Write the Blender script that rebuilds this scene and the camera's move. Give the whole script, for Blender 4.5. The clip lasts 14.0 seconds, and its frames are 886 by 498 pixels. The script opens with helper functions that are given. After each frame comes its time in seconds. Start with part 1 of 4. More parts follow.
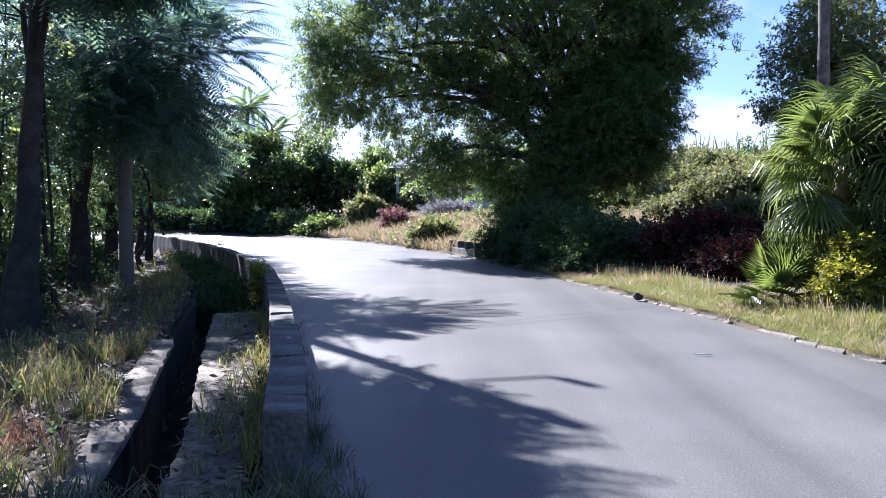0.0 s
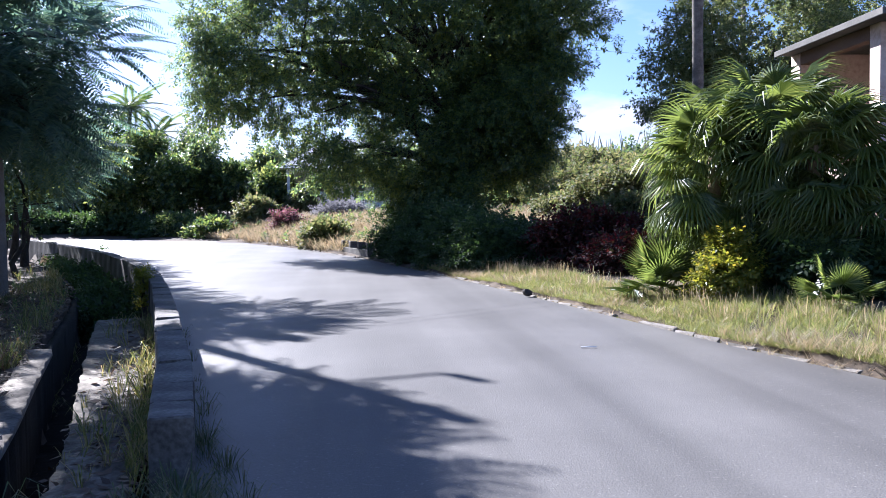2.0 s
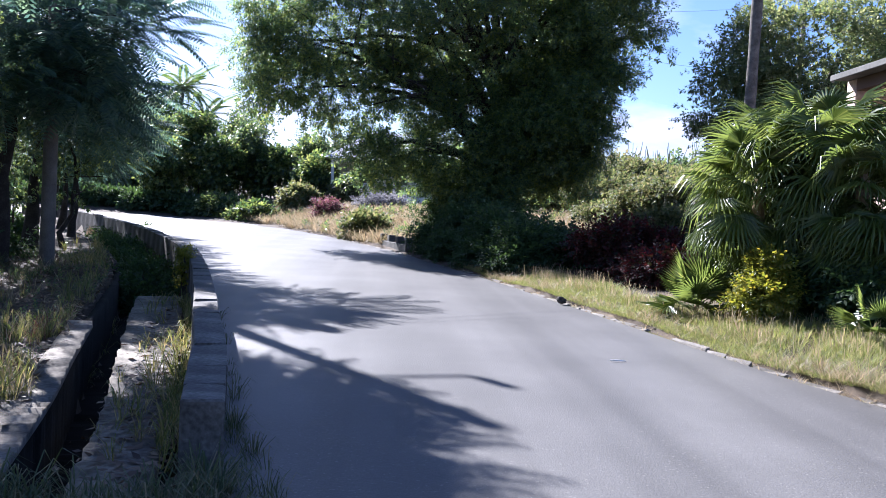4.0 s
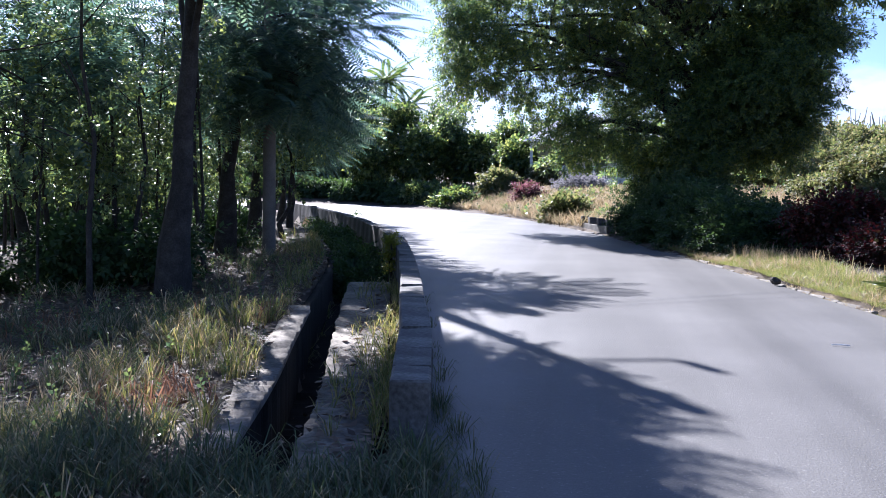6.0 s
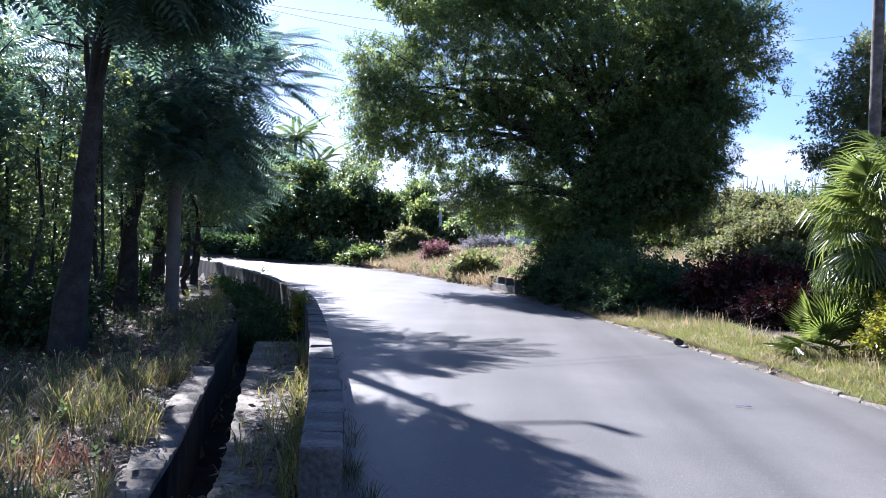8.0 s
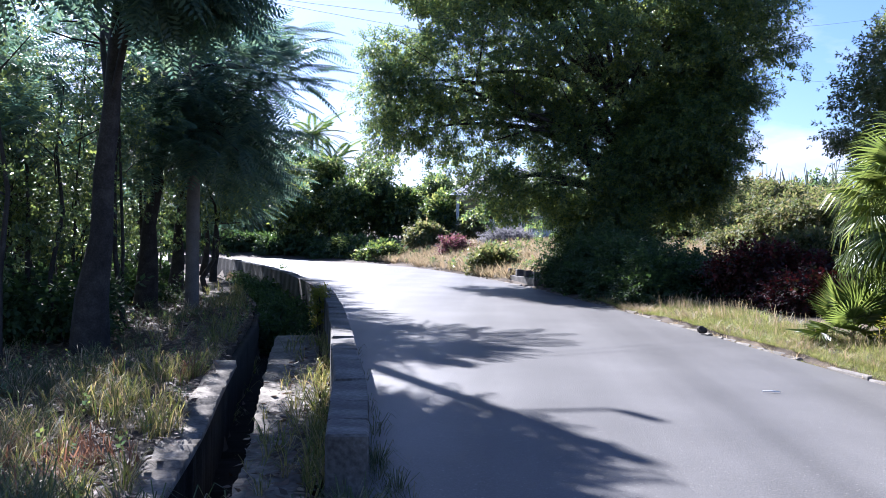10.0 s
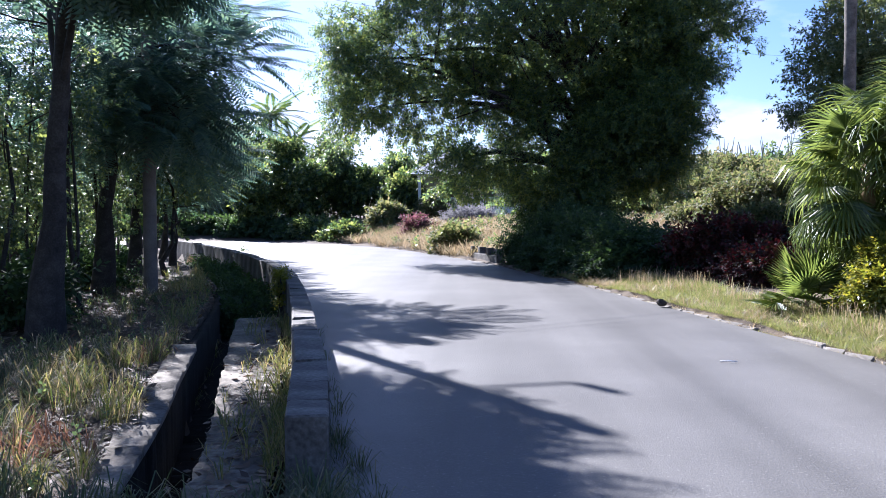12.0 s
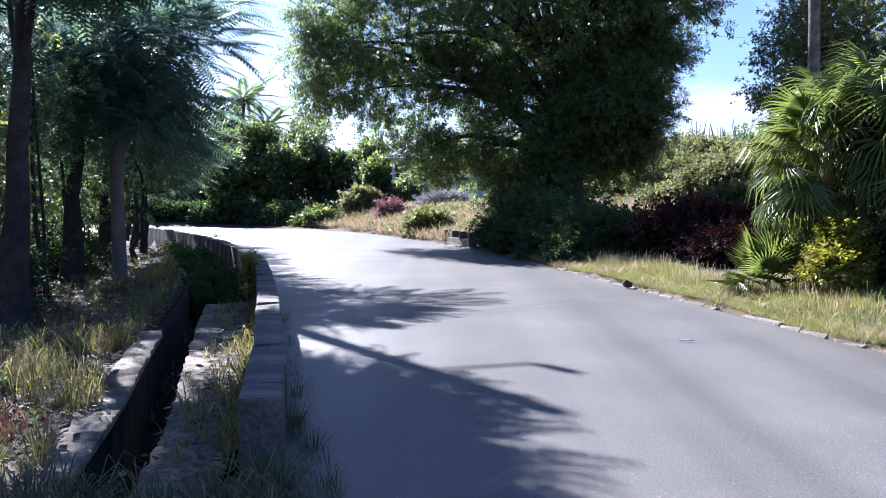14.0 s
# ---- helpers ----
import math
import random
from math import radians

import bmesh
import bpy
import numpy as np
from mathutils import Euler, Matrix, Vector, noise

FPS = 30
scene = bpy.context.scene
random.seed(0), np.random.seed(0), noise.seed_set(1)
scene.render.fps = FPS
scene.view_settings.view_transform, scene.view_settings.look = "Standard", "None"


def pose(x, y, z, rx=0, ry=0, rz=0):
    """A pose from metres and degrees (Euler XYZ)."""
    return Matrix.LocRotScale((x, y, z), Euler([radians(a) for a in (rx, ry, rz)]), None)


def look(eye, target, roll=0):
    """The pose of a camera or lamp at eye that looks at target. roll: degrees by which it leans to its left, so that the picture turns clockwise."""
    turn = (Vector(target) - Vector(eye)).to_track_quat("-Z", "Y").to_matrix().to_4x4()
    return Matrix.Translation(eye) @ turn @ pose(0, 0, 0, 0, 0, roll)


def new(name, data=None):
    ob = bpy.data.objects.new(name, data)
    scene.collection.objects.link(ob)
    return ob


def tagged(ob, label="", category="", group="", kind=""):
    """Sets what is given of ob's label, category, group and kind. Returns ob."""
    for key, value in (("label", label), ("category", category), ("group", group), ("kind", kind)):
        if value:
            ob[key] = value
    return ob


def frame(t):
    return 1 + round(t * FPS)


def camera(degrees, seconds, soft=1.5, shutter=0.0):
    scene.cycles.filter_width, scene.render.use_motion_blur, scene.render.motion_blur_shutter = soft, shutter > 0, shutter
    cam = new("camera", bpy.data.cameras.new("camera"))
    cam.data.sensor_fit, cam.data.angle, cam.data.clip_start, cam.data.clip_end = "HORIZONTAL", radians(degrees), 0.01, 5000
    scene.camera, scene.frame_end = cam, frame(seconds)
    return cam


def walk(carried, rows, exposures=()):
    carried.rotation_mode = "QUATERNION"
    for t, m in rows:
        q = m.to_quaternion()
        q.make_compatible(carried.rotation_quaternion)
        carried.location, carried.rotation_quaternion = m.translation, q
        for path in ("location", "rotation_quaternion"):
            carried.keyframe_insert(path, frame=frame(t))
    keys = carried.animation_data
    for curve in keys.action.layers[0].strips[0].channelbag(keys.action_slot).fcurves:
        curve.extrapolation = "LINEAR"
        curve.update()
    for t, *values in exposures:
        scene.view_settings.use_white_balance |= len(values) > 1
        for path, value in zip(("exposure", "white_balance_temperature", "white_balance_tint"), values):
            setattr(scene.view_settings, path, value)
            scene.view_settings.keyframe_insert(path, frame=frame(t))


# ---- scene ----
cam = camera(54.2, 14.0, soft=0.5)
PATH = [
    (0, (0.014, 0.178, 1.616), (0.011, 2.177, 1.53), -0.1),
    (0.5, (0.015, 0.17, 1.616), (0.015, 2.169, 1.562), 0.2),
    (1, (0.011, 0.167, 1.616), (-0.054, 2.166, 1.584), 0.3),
    (1.5, (0.017, 0.169, 1.615), (-0.032, 2.168, 1.575), 0.6),
    (2, (0.051, 0.127, 1.616), (0.292, 2.11, 1.527), -0.8),
    (2.2, (0.051, 0.102, 1.612), (0.339, 2.079, 1.511), 0.3),
    (4.3, (0.049, 0.028, 1.689), (0.181, 2.021, 1.594), 3.4),
    (4.5, (0.035, 0.002, 1.701), (0.086, 2.0, 1.625), 1.5),
    (5, (0.031, -0.016, 1.707), (-0.1, 1.98, 1.676), 1.6),
    (5.5, (0.007, 0.067, 1.674), (-0.315, 2.04, 1.601), 1.3),
    (6, (0.068, 0.032, 1.672), (-0.237, 2.003, 1.52), 1.1),
    (6.5, (0.066, 0.067, 1.676), (-0.22, 2.04, 1.514), 1.6),
    (7, (0.011, 0.107, 1.693), (-0.162, 2.097, 1.601), 1.5),
    (7.5, (0.004, 0.11, 1.699), (-0.127, 2.106, 1.695), 2.2),
    (7.7, (0.019, 0.09, 1.7), (-0.085, 2.088, 1.689), 2.1),
    (9.8, (-0.04, 0.191, 1.611), (-0.148, 2.188, 1.595), 1.2),
    (10, (-0.031, 0.182, 1.614), (-0.169, 2.177, 1.59), 1.0),
    (10.5, (-0.002, 0.167, 1.617), (-0.064, 2.166, 1.587), 0.4),
    (11, (0.007, 0.178, 1.611), (-0.008, 2.178, 1.56), 0.2),
    (11.5, (0.003, 0.196, 1.604), (-0.057, 2.194, 1.536), -0.0),
    (12, (0.009, 0.204, 1.605), (-0.044, 2.202, 1.533), -0.1),
    (12.5, (0.023, 0.171, 1.611), (-0.025, 2.169, 1.538), -0.4),
    (13, (0.038, 0.174, 1.608), (-0.031, 2.171, 1.544), -0.7),
    (13.5, (0.122, 0.133, 1.605), (0.088, 2.131, 1.522), 0.2),
    (14, (0.182, 0.121, 1.605), (0.181, 2.118, 1.496), -0.6),
]
walk(cam, [(t, look(eye, target, roll)) for t, eye, target, roll in PATH], [(0.0, 2.02, 5060, 28), (14.0, 2.02, 5060, 28)])

# ---- light ----
SUN_AZ = math.atan2(-0.518, 0.855)      # from +Y towards +X
SUN_EL = radians(33)
sun_way = Vector((math.sin(SUN_AZ) * math.cos(SUN_EL), math.cos(SUN_AZ) * math.cos(SUN_EL), math.sin(SUN_EL)))
world = bpy.data.worlds.new("sky")
scene.world = world
world.use_nodes = True
wn, wl = world.node_tree.nodes, world.node_tree.links
wbg = wn["Background"]
sky = wn.new("ShaderNodeTexSky")
sky.sky_type = "NISHITA"
sky.sun_disc = False
sky.sun_elevation, sky.sun_rotation = SUN_EL, SUN_AZ % (2 * math.pi)
sky.air_density, sky.dust_density, sky.ozone_density = 1.0, 0.7, 3.5
wco = wn.new("ShaderNodeTexCoord")
wmap = wn.new("ShaderNodeMapping")
wmap.inputs["Scale"].default_value = (1.0, 1.0, 2.6)
wl.new(wco.outputs["Generated"], wmap.inputs["Vector"])
wno = wn.new("ShaderNodeTexNoise")
wno.inputs["Scale"].default_value, wno.inputs["Detail"].default_value, wno.inputs["Roughness"].default_value = 4.2, 8, 0.55
wl.new(wmap.outputs[0], wno.inputs["Vector"])
wra = wn.new("ShaderNodeValToRGB")
wra.color_ramp.elements[0].position, wra.color_ramp.elements[1].position = 0.50, 0.62
wl.new(wno.outputs["Fac"], wra.inputs[0])
wsep = wn.new("ShaderNodeSeparateXYZ")
wl.new(wco.outputs["Generated"], wsep.inputs[0])
wlow = wn.new("ShaderNodeMapRange")
wlow.inputs["From Min"].default_value, wlow.inputs["From Max"].default_value = 0.30, 0.06
wl.new(wsep.outputs["Z"], wlow.inputs["Value"])
wmul = wn.new("ShaderNodeMath")
wmul.operation = "MULTIPLY"
wl.new(wra.outputs["Color"], wmul.inputs[0])
wl.new(wlow.outputs[0], wmul.inputs[1])
wmix = wn.new("ShaderNodeMix")
wmix.data_type = "RGBA"
wmix.inputs["B"].default_value = (7.6, 7.7, 8.0, 1)
wl.new(wmul.outputs[0], wmix.inputs["Factor"])
wl.new(sky.outputs["Color"], wmix.inputs["A"])
wl.new(wmix.outputs["Result"], wbg.inputs["Color"])
wbg.inputs["Strength"].default_value = 0.042

sun_data = bpy.data.lights.new("sun", "SUN")
sun_data.energy, sun_data.angle, sun_data.color = 5.0, radians(0.5), (1.0, 0.92, 0.69)
sun = new("sun", sun_data)
sun.matrix_world = Matrix.Translation((-30, 50, 40)) @ sun_way.to_track_quat("Z", "Y").to_matrix().to_4x4()


# ---- materials ----
def material(name, colours, scale=3.0, rough=0.8, bump=0.3, metal=0.0, fine=40.0, rand=0.0, spec=0.4):
    """A grainy surface: colours are spread by noise at two scales."""
    m = bpy.data.materials.new(name)
    m.use_nodes = True
    n, l = m.node_tree.nodes, m.node_tree.links
    b = n["Principled BSDF"]
    co = n.new("ShaderNodeTexCoord")
    a = n.new("ShaderNodeTexNoise")
    a.inputs["Scale"].default_value, a.inputs["Detail"].default_value = scale, 6
    f = n.new("ShaderNodeTexNoise")
    f.inputs["Scale"].default_value, f.inputs["Detail"].default_value = fine, 4
    for t in (a, f):
        l.new(co.outputs["Object"], t.inputs["Vector"])
    mx = n.new("ShaderNodeMix")
    mx.inputs["Factor"].default_value = 0.4
    l.new(a.outputs["Fac"], mx.inputs["A"])
    l.new(f.outputs["Fac"], mx.inputs["B"])
    r = n.new("ShaderNodeValToRGB")
    e = r.color_ramp.elements
    e[0].position, e[1].position = 0.34, 0.66
    e[0].color, e[1].color = (*colours[0], 1), (*colours[-1], 1)
    for k, c in enumerate(colours[1:-1]):
        e.new(0.34 + 0.32 * (k + 1) / (len(colours) - 1)).color = (*c, 1)
    l.new(mx.outputs["Result"], r.inputs[0])
    out = r.outputs["Color"]
    if rand:
        oi = n.new("ShaderNodeObjectInfo")
        mr = n.new("ShaderNodeMapRange")
        mr.inputs["To Min"].default_value, mr.inputs["To Max"].default_value = 1 - rand, 1 + rand
        l.new(oi.outputs["Random"], mr.inputs["Value"])
        hs = n.new("ShaderNodeHueSaturation")
        l.new(mr.outputs[0], hs.inputs["Value"])
        l.new(out, hs.inputs["Color"])
        out = hs.outputs["Color"]
    l.new(out, b.inputs["Base Color"])
    b.inputs["Roughness"].default_value, b.inputs["Metallic"].default_value = rough, metal
    b.inputs["Specular IOR Level"].default_value = spec
    if bump:
        bp = n.new("ShaderNodeBump")
        bp.inputs["Strength"].default_value, bp.inputs["Distance"].default_value = bump, 0.02
        l.new(mx.outputs["Result"], bp.inputs["Height"])
        l.new(bp.outputs[0], b.inputs["Normal"])
    return m


def leaf_material(name, colours, trans=0.4, rough=0.45):
    """Leaves: colour varies leaf by leaf, and light shines through."""
    m = bpy.data.materials.new(name)
    m.use_nodes = True
    n, l = m.node_tree.nodes, m.node_tree.links
    b, o = n["Principled BSDF"], n["Material Output"]
    g = n.new("ShaderNodeNewGeometry")
    r = n.new("ShaderNodeValToRGB")
    e = r.color_ramp.elements
    e[0].color, e[1].color = (*colours[0], 1), (*colours[-1], 1)
    for k, c in enumerate(colours[1:-1]):
        e.new((k + 1) / (len(colours) - 1)).color = (*c, 1)
    l.new(g.outputs["Random Per Island"], r.inputs[0])
    l.new(r.outputs["Color"], b.inputs["Base Color"])
    b.inputs["Roughness"].default_value = rough
    hs = n.new("ShaderNodeHueSaturation")
    hs.inputs["Hue"].default_value, hs.inputs["Saturation"].default_value, hs.inputs["Value"].default_value = 0.48, 1.1, 1.9
    l.new(r.outputs["Color"], hs.inputs["Color"])
    t = n.new("ShaderNodeBsdfTranslucent")
    l.new(hs.outputs["Color"], t.inputs["Color"])
    mx = n.new("ShaderNodeMixShader")
    mx.inputs["Fac"].default_value = trans
    l.new(b.outputs[0], mx.inputs[1])
    l.new(t.outputs[0], mx.inputs[2])
    l.new(mx.outputs[0], o.inputs["Surface"])
    return m


M_ROAD = material("asphalt", [(0.088, 0.084, 0.078), (0.112, 0.107, 0.1), (0.14, 0.134, 0.125)], 0.5, 0.58, 0.5, fine=70, spec=0.25)
M_SOIL = material("soil", [(0.03, 0.022, 0.013), (0.07, 0.05, 0.03), (0.14, 0.105, 0.062)], 0.9, 0.95, 0.6, fine=14)
M_CONC = material("weathered_concrete", [(0.035, 0.032, 0.028), (0.09, 0.083, 0.073), (0.18, 0.168, 0.15)], 2.2, 0.9, 0.5, fine=30, rand=0.18)
M_LEDGE = material("stained_concrete", [(0.06, 0.05, 0.036), (0.15, 0.13, 0.1), (0.28, 0.245, 0.19)], 2.6, 0.92, 0.5, fine=24)
M_KERB = material("edging_stone", [(0.09, 0.08, 0.066), (0.23, 0.21, 0.18)], 4, 0.9, 0.5, rand=0.2)
# near black: the deep shade inside the drain is put into this colour
M_DARKCONC = material("shade_dark_concrete", [(0.006, 0.006, 0.005), (0.02, 0.019, 0.015)], 3, 0.9, 0.5, spec=0.15)
M_BARK = material("bark", [(0.016, 0.013, 0.011), (0.034, 0.029, 0.024), (0.065, 0.056, 0.046)], 5, 0.95, 0.9, fine=35)
M_SHOOT = material("grey_green_stem", [(0.12, 0.14, 0.08), (0.22, 0.23, 0.15)], 4, 0.9, 0.4)
M_PALMBARK = material("palm_bark", [(0.045, 0.042, 0.036), (0.1, 0.09, 0.078), (0.16, 0.148, 0.128)], 7, 0.95, 0.8)
M_POLE = material("pole_timber", [(0.10, 0.085, 0.07), (0.19, 0.165, 0.14)], 4, 0.9, 0.5)
M_METAL = material("galvanised_steel", [(0.3, 0.31, 0.32), (0.42, 0.43, 0.44)], 6, 0.45, 0.1, metal=0.8)
M_CABLE = material("cable_rubber", [(0.02, 0.02, 0.02), (0.035, 0.035, 0.035)], 6, 0.6, 0)
M_WHITE = material("white_paint", [(0.62, 0.61, 0.58), (0.8, 0.79, 0.76)], 1.5, 0.7, 0.15)
M_CREAM = material("cream_render", [(0.52, 0.47, 0.36), (0.66, 0.61, 0.5)], 1.2, 0.85, 0.2)
M_PINK = material("pink_render", [(0.36, 0.24, 0.19), (0.55, 0.42, 0.35), (0.66, 0.56, 0.49)], 0.9, 0.9, 0.35, fine=12)
M_FASCIA = material("grey_fascia", [(0.06, 0.058, 0.05), (0.14, 0.135, 0.12)], 2, 0.85, 0.3)
M_ROOF = material("sheet_roof", [(0.42, 0.42, 0.42), (0.62, 0.62, 0.62)], 2, 0.5, 0.1)
# dark brown holds the shade of porch and eave in its colour
M_ROOM = material("shaded_wall", [(0.11, 0.065, 0.045), (0.17, 0.11, 0.075)], 1, 0.9, 0.2)
M_DRY = material("dead_frond", [(0.14, 0.09, 0.045), (0.3, 0.21, 0.11)], 5, 0.9, 0.4)
L_MANGO = leaf_material("mango_leaf", [(0.046, 0.078, 0.046), (0.074, 0.122, 0.052), (0.118, 0.172, 0.056), (0.2, 0.24, 0.065)], 0.56, 0.28)
L_FEATHER = leaf_material("feather_leaf", [(0.045, 0.08, 0.068), (0.066, 0.11, 0.082), (0.1, 0.15, 0.085)], 0.58, 0.35)
L_WOOD = leaf_material("wood_leaf", [(0.036, 0.064, 0.036), (0.058, 0.096, 0.043), (0.098, 0.14, 0.048), (0.16, 0.2, 0.056)], 0.5, 0.32)
L_SHRUB = leaf_material("shrub_leaf", [(0.026, 0.05, 0.022), (0.046, 0.084, 0.028), (0.105, 0.15, 0.038), (0.21, 0.24, 0.08)], 0.5, 0.28)
L_HILL = leaf_material("hill_leaf", [(0.05, 0.072, 0.028), (0.08, 0.105, 0.036), (0.125, 0.135, 0.05), (0.18, 0.165, 0.08)], 0.46, 0.6)
L_OLIVE = leaf_material("olive_leaf", [(0.06, 0.09, 0.036), (0.09, 0.125, 0.046), (0.14, 0.165, 0.062), (0.2, 0.21, 0.095)], 0.5, 0.4)
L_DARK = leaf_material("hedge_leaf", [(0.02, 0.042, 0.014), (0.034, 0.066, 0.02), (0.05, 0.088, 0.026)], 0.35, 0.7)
L_RED = leaf_material("dark_red_leaf", [(0.016, 0.014, 0.008), (0.042, 0.013, 0.01), (0.072, 0.014, 0.011), (0.014, 0.026, 0.01)], 0.32, 0.7)
L_PINKBUSH = leaf_material("magenta_bract", [(0.13, 0.05, 0.06), (0.19, 0.085, 0.095), (0.10, 0.055, 0.045), (0.08, 0.085, 0.04)], 0.4, 0.6)
L_FAN = leaf_material("fan_palm_leaf", [(0.055, 0.088, 0.024), (0.098, 0.138, 0.034), (0.18, 0.21, 0.06)], 0.5, 0.32)
L_LAVENDER = leaf_material("lavender_leaf", [(0.13, 0.125, 0.14), (0.19, 0.18, 0.195), (0.12, 0.13, 0.11)], 0.35, 0.7)
L_COCO = leaf_material("coconut_leaf", [(0.03, 0.07, 0.02), (0.06, 0.11, 0.03), (0.12, 0.15, 0.05)], 0.4, 0.35)
L_YELLOW = leaf_material("yellow_leaf", [(0.11, 0.14, 0.02), (0.19, 0.2, 0.027), (0.085, 0.12, 0.02), (0.28, 0.245, 0.038)], 0.46, 0.4)
L_GRASS = leaf_material("green_grass", [(0.055, 0.085, 0.024), (0.11, 0.135, 0.036), (0.2, 0.195, 0.06), (0.3, 0.25, 0.12)], 0.42, 0.6)
# darker copy of the green grass, with tree shade put into its colour
L_SHADEGRASS = leaf_material("shade_toned_grass", [(0.03, 0.05, 0.02), (0.05, 0.075, 0.028), (0.085, 0.1, 0.045), (0.17, 0.15, 0.085)], 0.35, 0.6)
L_STRAW = leaf_material("dry_grass", [(0.24, 0.19, 0.10), (0.33, 0.27, 0.16), (0.16, 0.15, 0.07), (0.42, 0.36, 0.24)], 0.35, 0.6)
L_VERGE = leaf_material("verge_grass", [(0.11, 0.16, 0.04), (0.19, 0.22, 0.06), (0.30, 0.28, 0.12), (0.07, 0.12, 0.025)], 0.4, 0.55)
L_RUST = leaf_material("withered_leaf", [(0.08, 0.05, 0.028), (0.13, 0.075, 0.04), (0.2, 0.125, 0.07)], 0.35, 0.6)
L_LITTER = leaf_material("fallen_leaf", [(0.045, 0.03, 0.018), (0.085, 0.055, 0.032), (0.14, 0.095, 0.056), (0.22, 0.16, 0.10)], 0.15, 0.7)

rn, rl = M_ROAD.node_tree.nodes, M_ROAD.node_tree.links
rco, rmap, rno, rhs, rmr = (rn.new(k) for k in ("ShaderNodeTexCoord", "ShaderNodeMapping", "ShaderNodeTexNoise", "ShaderNodeHueSaturation", "ShaderNodeMapRange"))
rmap.inputs["Rotation"].default_value, rmap.inputs["Scale"].default_value = (0, 0, radians(-13)), (0.75, 0.025, 1)
rno.inputs["Scale"].default_value, rno.inputs["Detail"].default_value = 1.4, 3
rmr.inputs["From Min"].default_value, rmr.inputs["From Max"].default_value = 0.35, 0.65
rmr.inputs["To Min"].default_value, rmr.inputs["To Max"].default_value = 0.78, 1.15
rl.new(rco.outputs["Object"], rmap.inputs["Vector"])
rl.new(rmap.outputs[0], rno.inputs["Vector"])
rl.new(rno.outputs["Fac"], rmr.inputs["Value"])
rl.new(rmr.outputs[0], rhs.inputs["Value"])
rb = rn["Principled BSDF"]
rl.new(rb.inputs["Base Color"].links[0].from_socket, rhs.inputs["Color"])
rsp, rsm, rmx = (rn.new(k) for k in ("ShaderNodeTexNoise", "ShaderNodeMapRange", "ShaderNodeMix"))
rsp.inputs["Scale"].default_value, rsp.inputs["Detail"].default_value = 42, 3
rsm.inputs["From Min"].default_value, rsm.inputs["From Max"].default_value = 0.63, 0.72
rsm.inputs["To Max"].default_value = 0.25
rmx.data_type = "RGBA"
rmx.inputs["B"].default_value = (0.44, 0.42, 0.38, 1)
rl.new(rco.outputs["Object"], rsp.inputs["Vector"])
rl.new(rsp.outputs["Fac"], rsm.inputs["Value"])
rl.new(rsm.outputs[0], rmx.inputs["Factor"])
rl.new(rhs.outputs["Color"], rmx.inputs["A"])
rl.new(rmx.outputs["Result"], rb.inputs["Base Color"])

rng = np.random.default_rng(7)


# ---- mesh helpers ----
def thing(name, at=(0, 0, 0), label="", category="", group="", kind=""):
    ob = new(name)
    ob.location = at
    ob.empty_display_size = 0.1
    return tagged(ob, label, category, group, kind)


def mesh_object(name, verts, faces, mat, parent=None, smooth=False, label=""):
    me = bpy.data.meshes.new(name)
    me.from_pydata([tuple(v) for v in verts], [], faces)
    if smooth:
        me.polygons.foreach_set("use_smooth", [True] * len(me.polygons))
    me.materials.append(mat)
    ob = new(name, me)
    if parent is not None:
        ob.parent = parent
    return tagged(ob, label)


def part(name, bm, mat, parent=None, label="", smooth=False):
    me = bpy.data.meshes.new(name)
    bm.to_mesh(me)
    bm.free()
    if smooth:
        me.polygons.foreach_set("use_smooth", [True] * len(me.polygons))
    me.materials.append(mat)
    ob = new(name, me)
    if parent is not None:
        ob.parent = parent
    return tagged(ob, label)


def quad_mesh(name, verts, quads, mat, parent=None, label=""):
    """A large mesh straight from arrays of corners and four-cornered faces."""
    me = bpy.data.meshes.new(name)
    n = len(quads)
    me.vertices.add(len(verts))
    me.vertices.foreach_set("co", np.asarray(verts, dtype=np.float32).ravel())
    me.loops.add(n * 4)
    me.loops.foreach_set("vertex_index", np.asarray(quads, dtype=np.int32).ravel())
    me.polygons.add(n)
    me.polygons.foreach_set("loop_start", np.arange(0, n * 4, 4, dtype=np.int32))
    me.update(calc_edges=True)
    me.materials.append(mat)
    ob = new(name, me)
    if parent is not None:
        ob.parent = parent
    return tagged(ob, label)


def box_bm(size, at=(0, 0, 0), bevel=0.0, bm=None):
    bm = bm or bmesh.new()
    made = bmesh.ops.create_cube(bm, size=1.0, matrix=Matrix.Translation(at) @ Matrix.Diagonal((*size, 1)))
    if bevel:
        vs = set(made["verts"])
        bmesh.ops.bevel(bm, geom=[e for e in bm.edges if e.verts[0] in vs], offset=bevel, segments=1, affect="EDGES")
    return bm


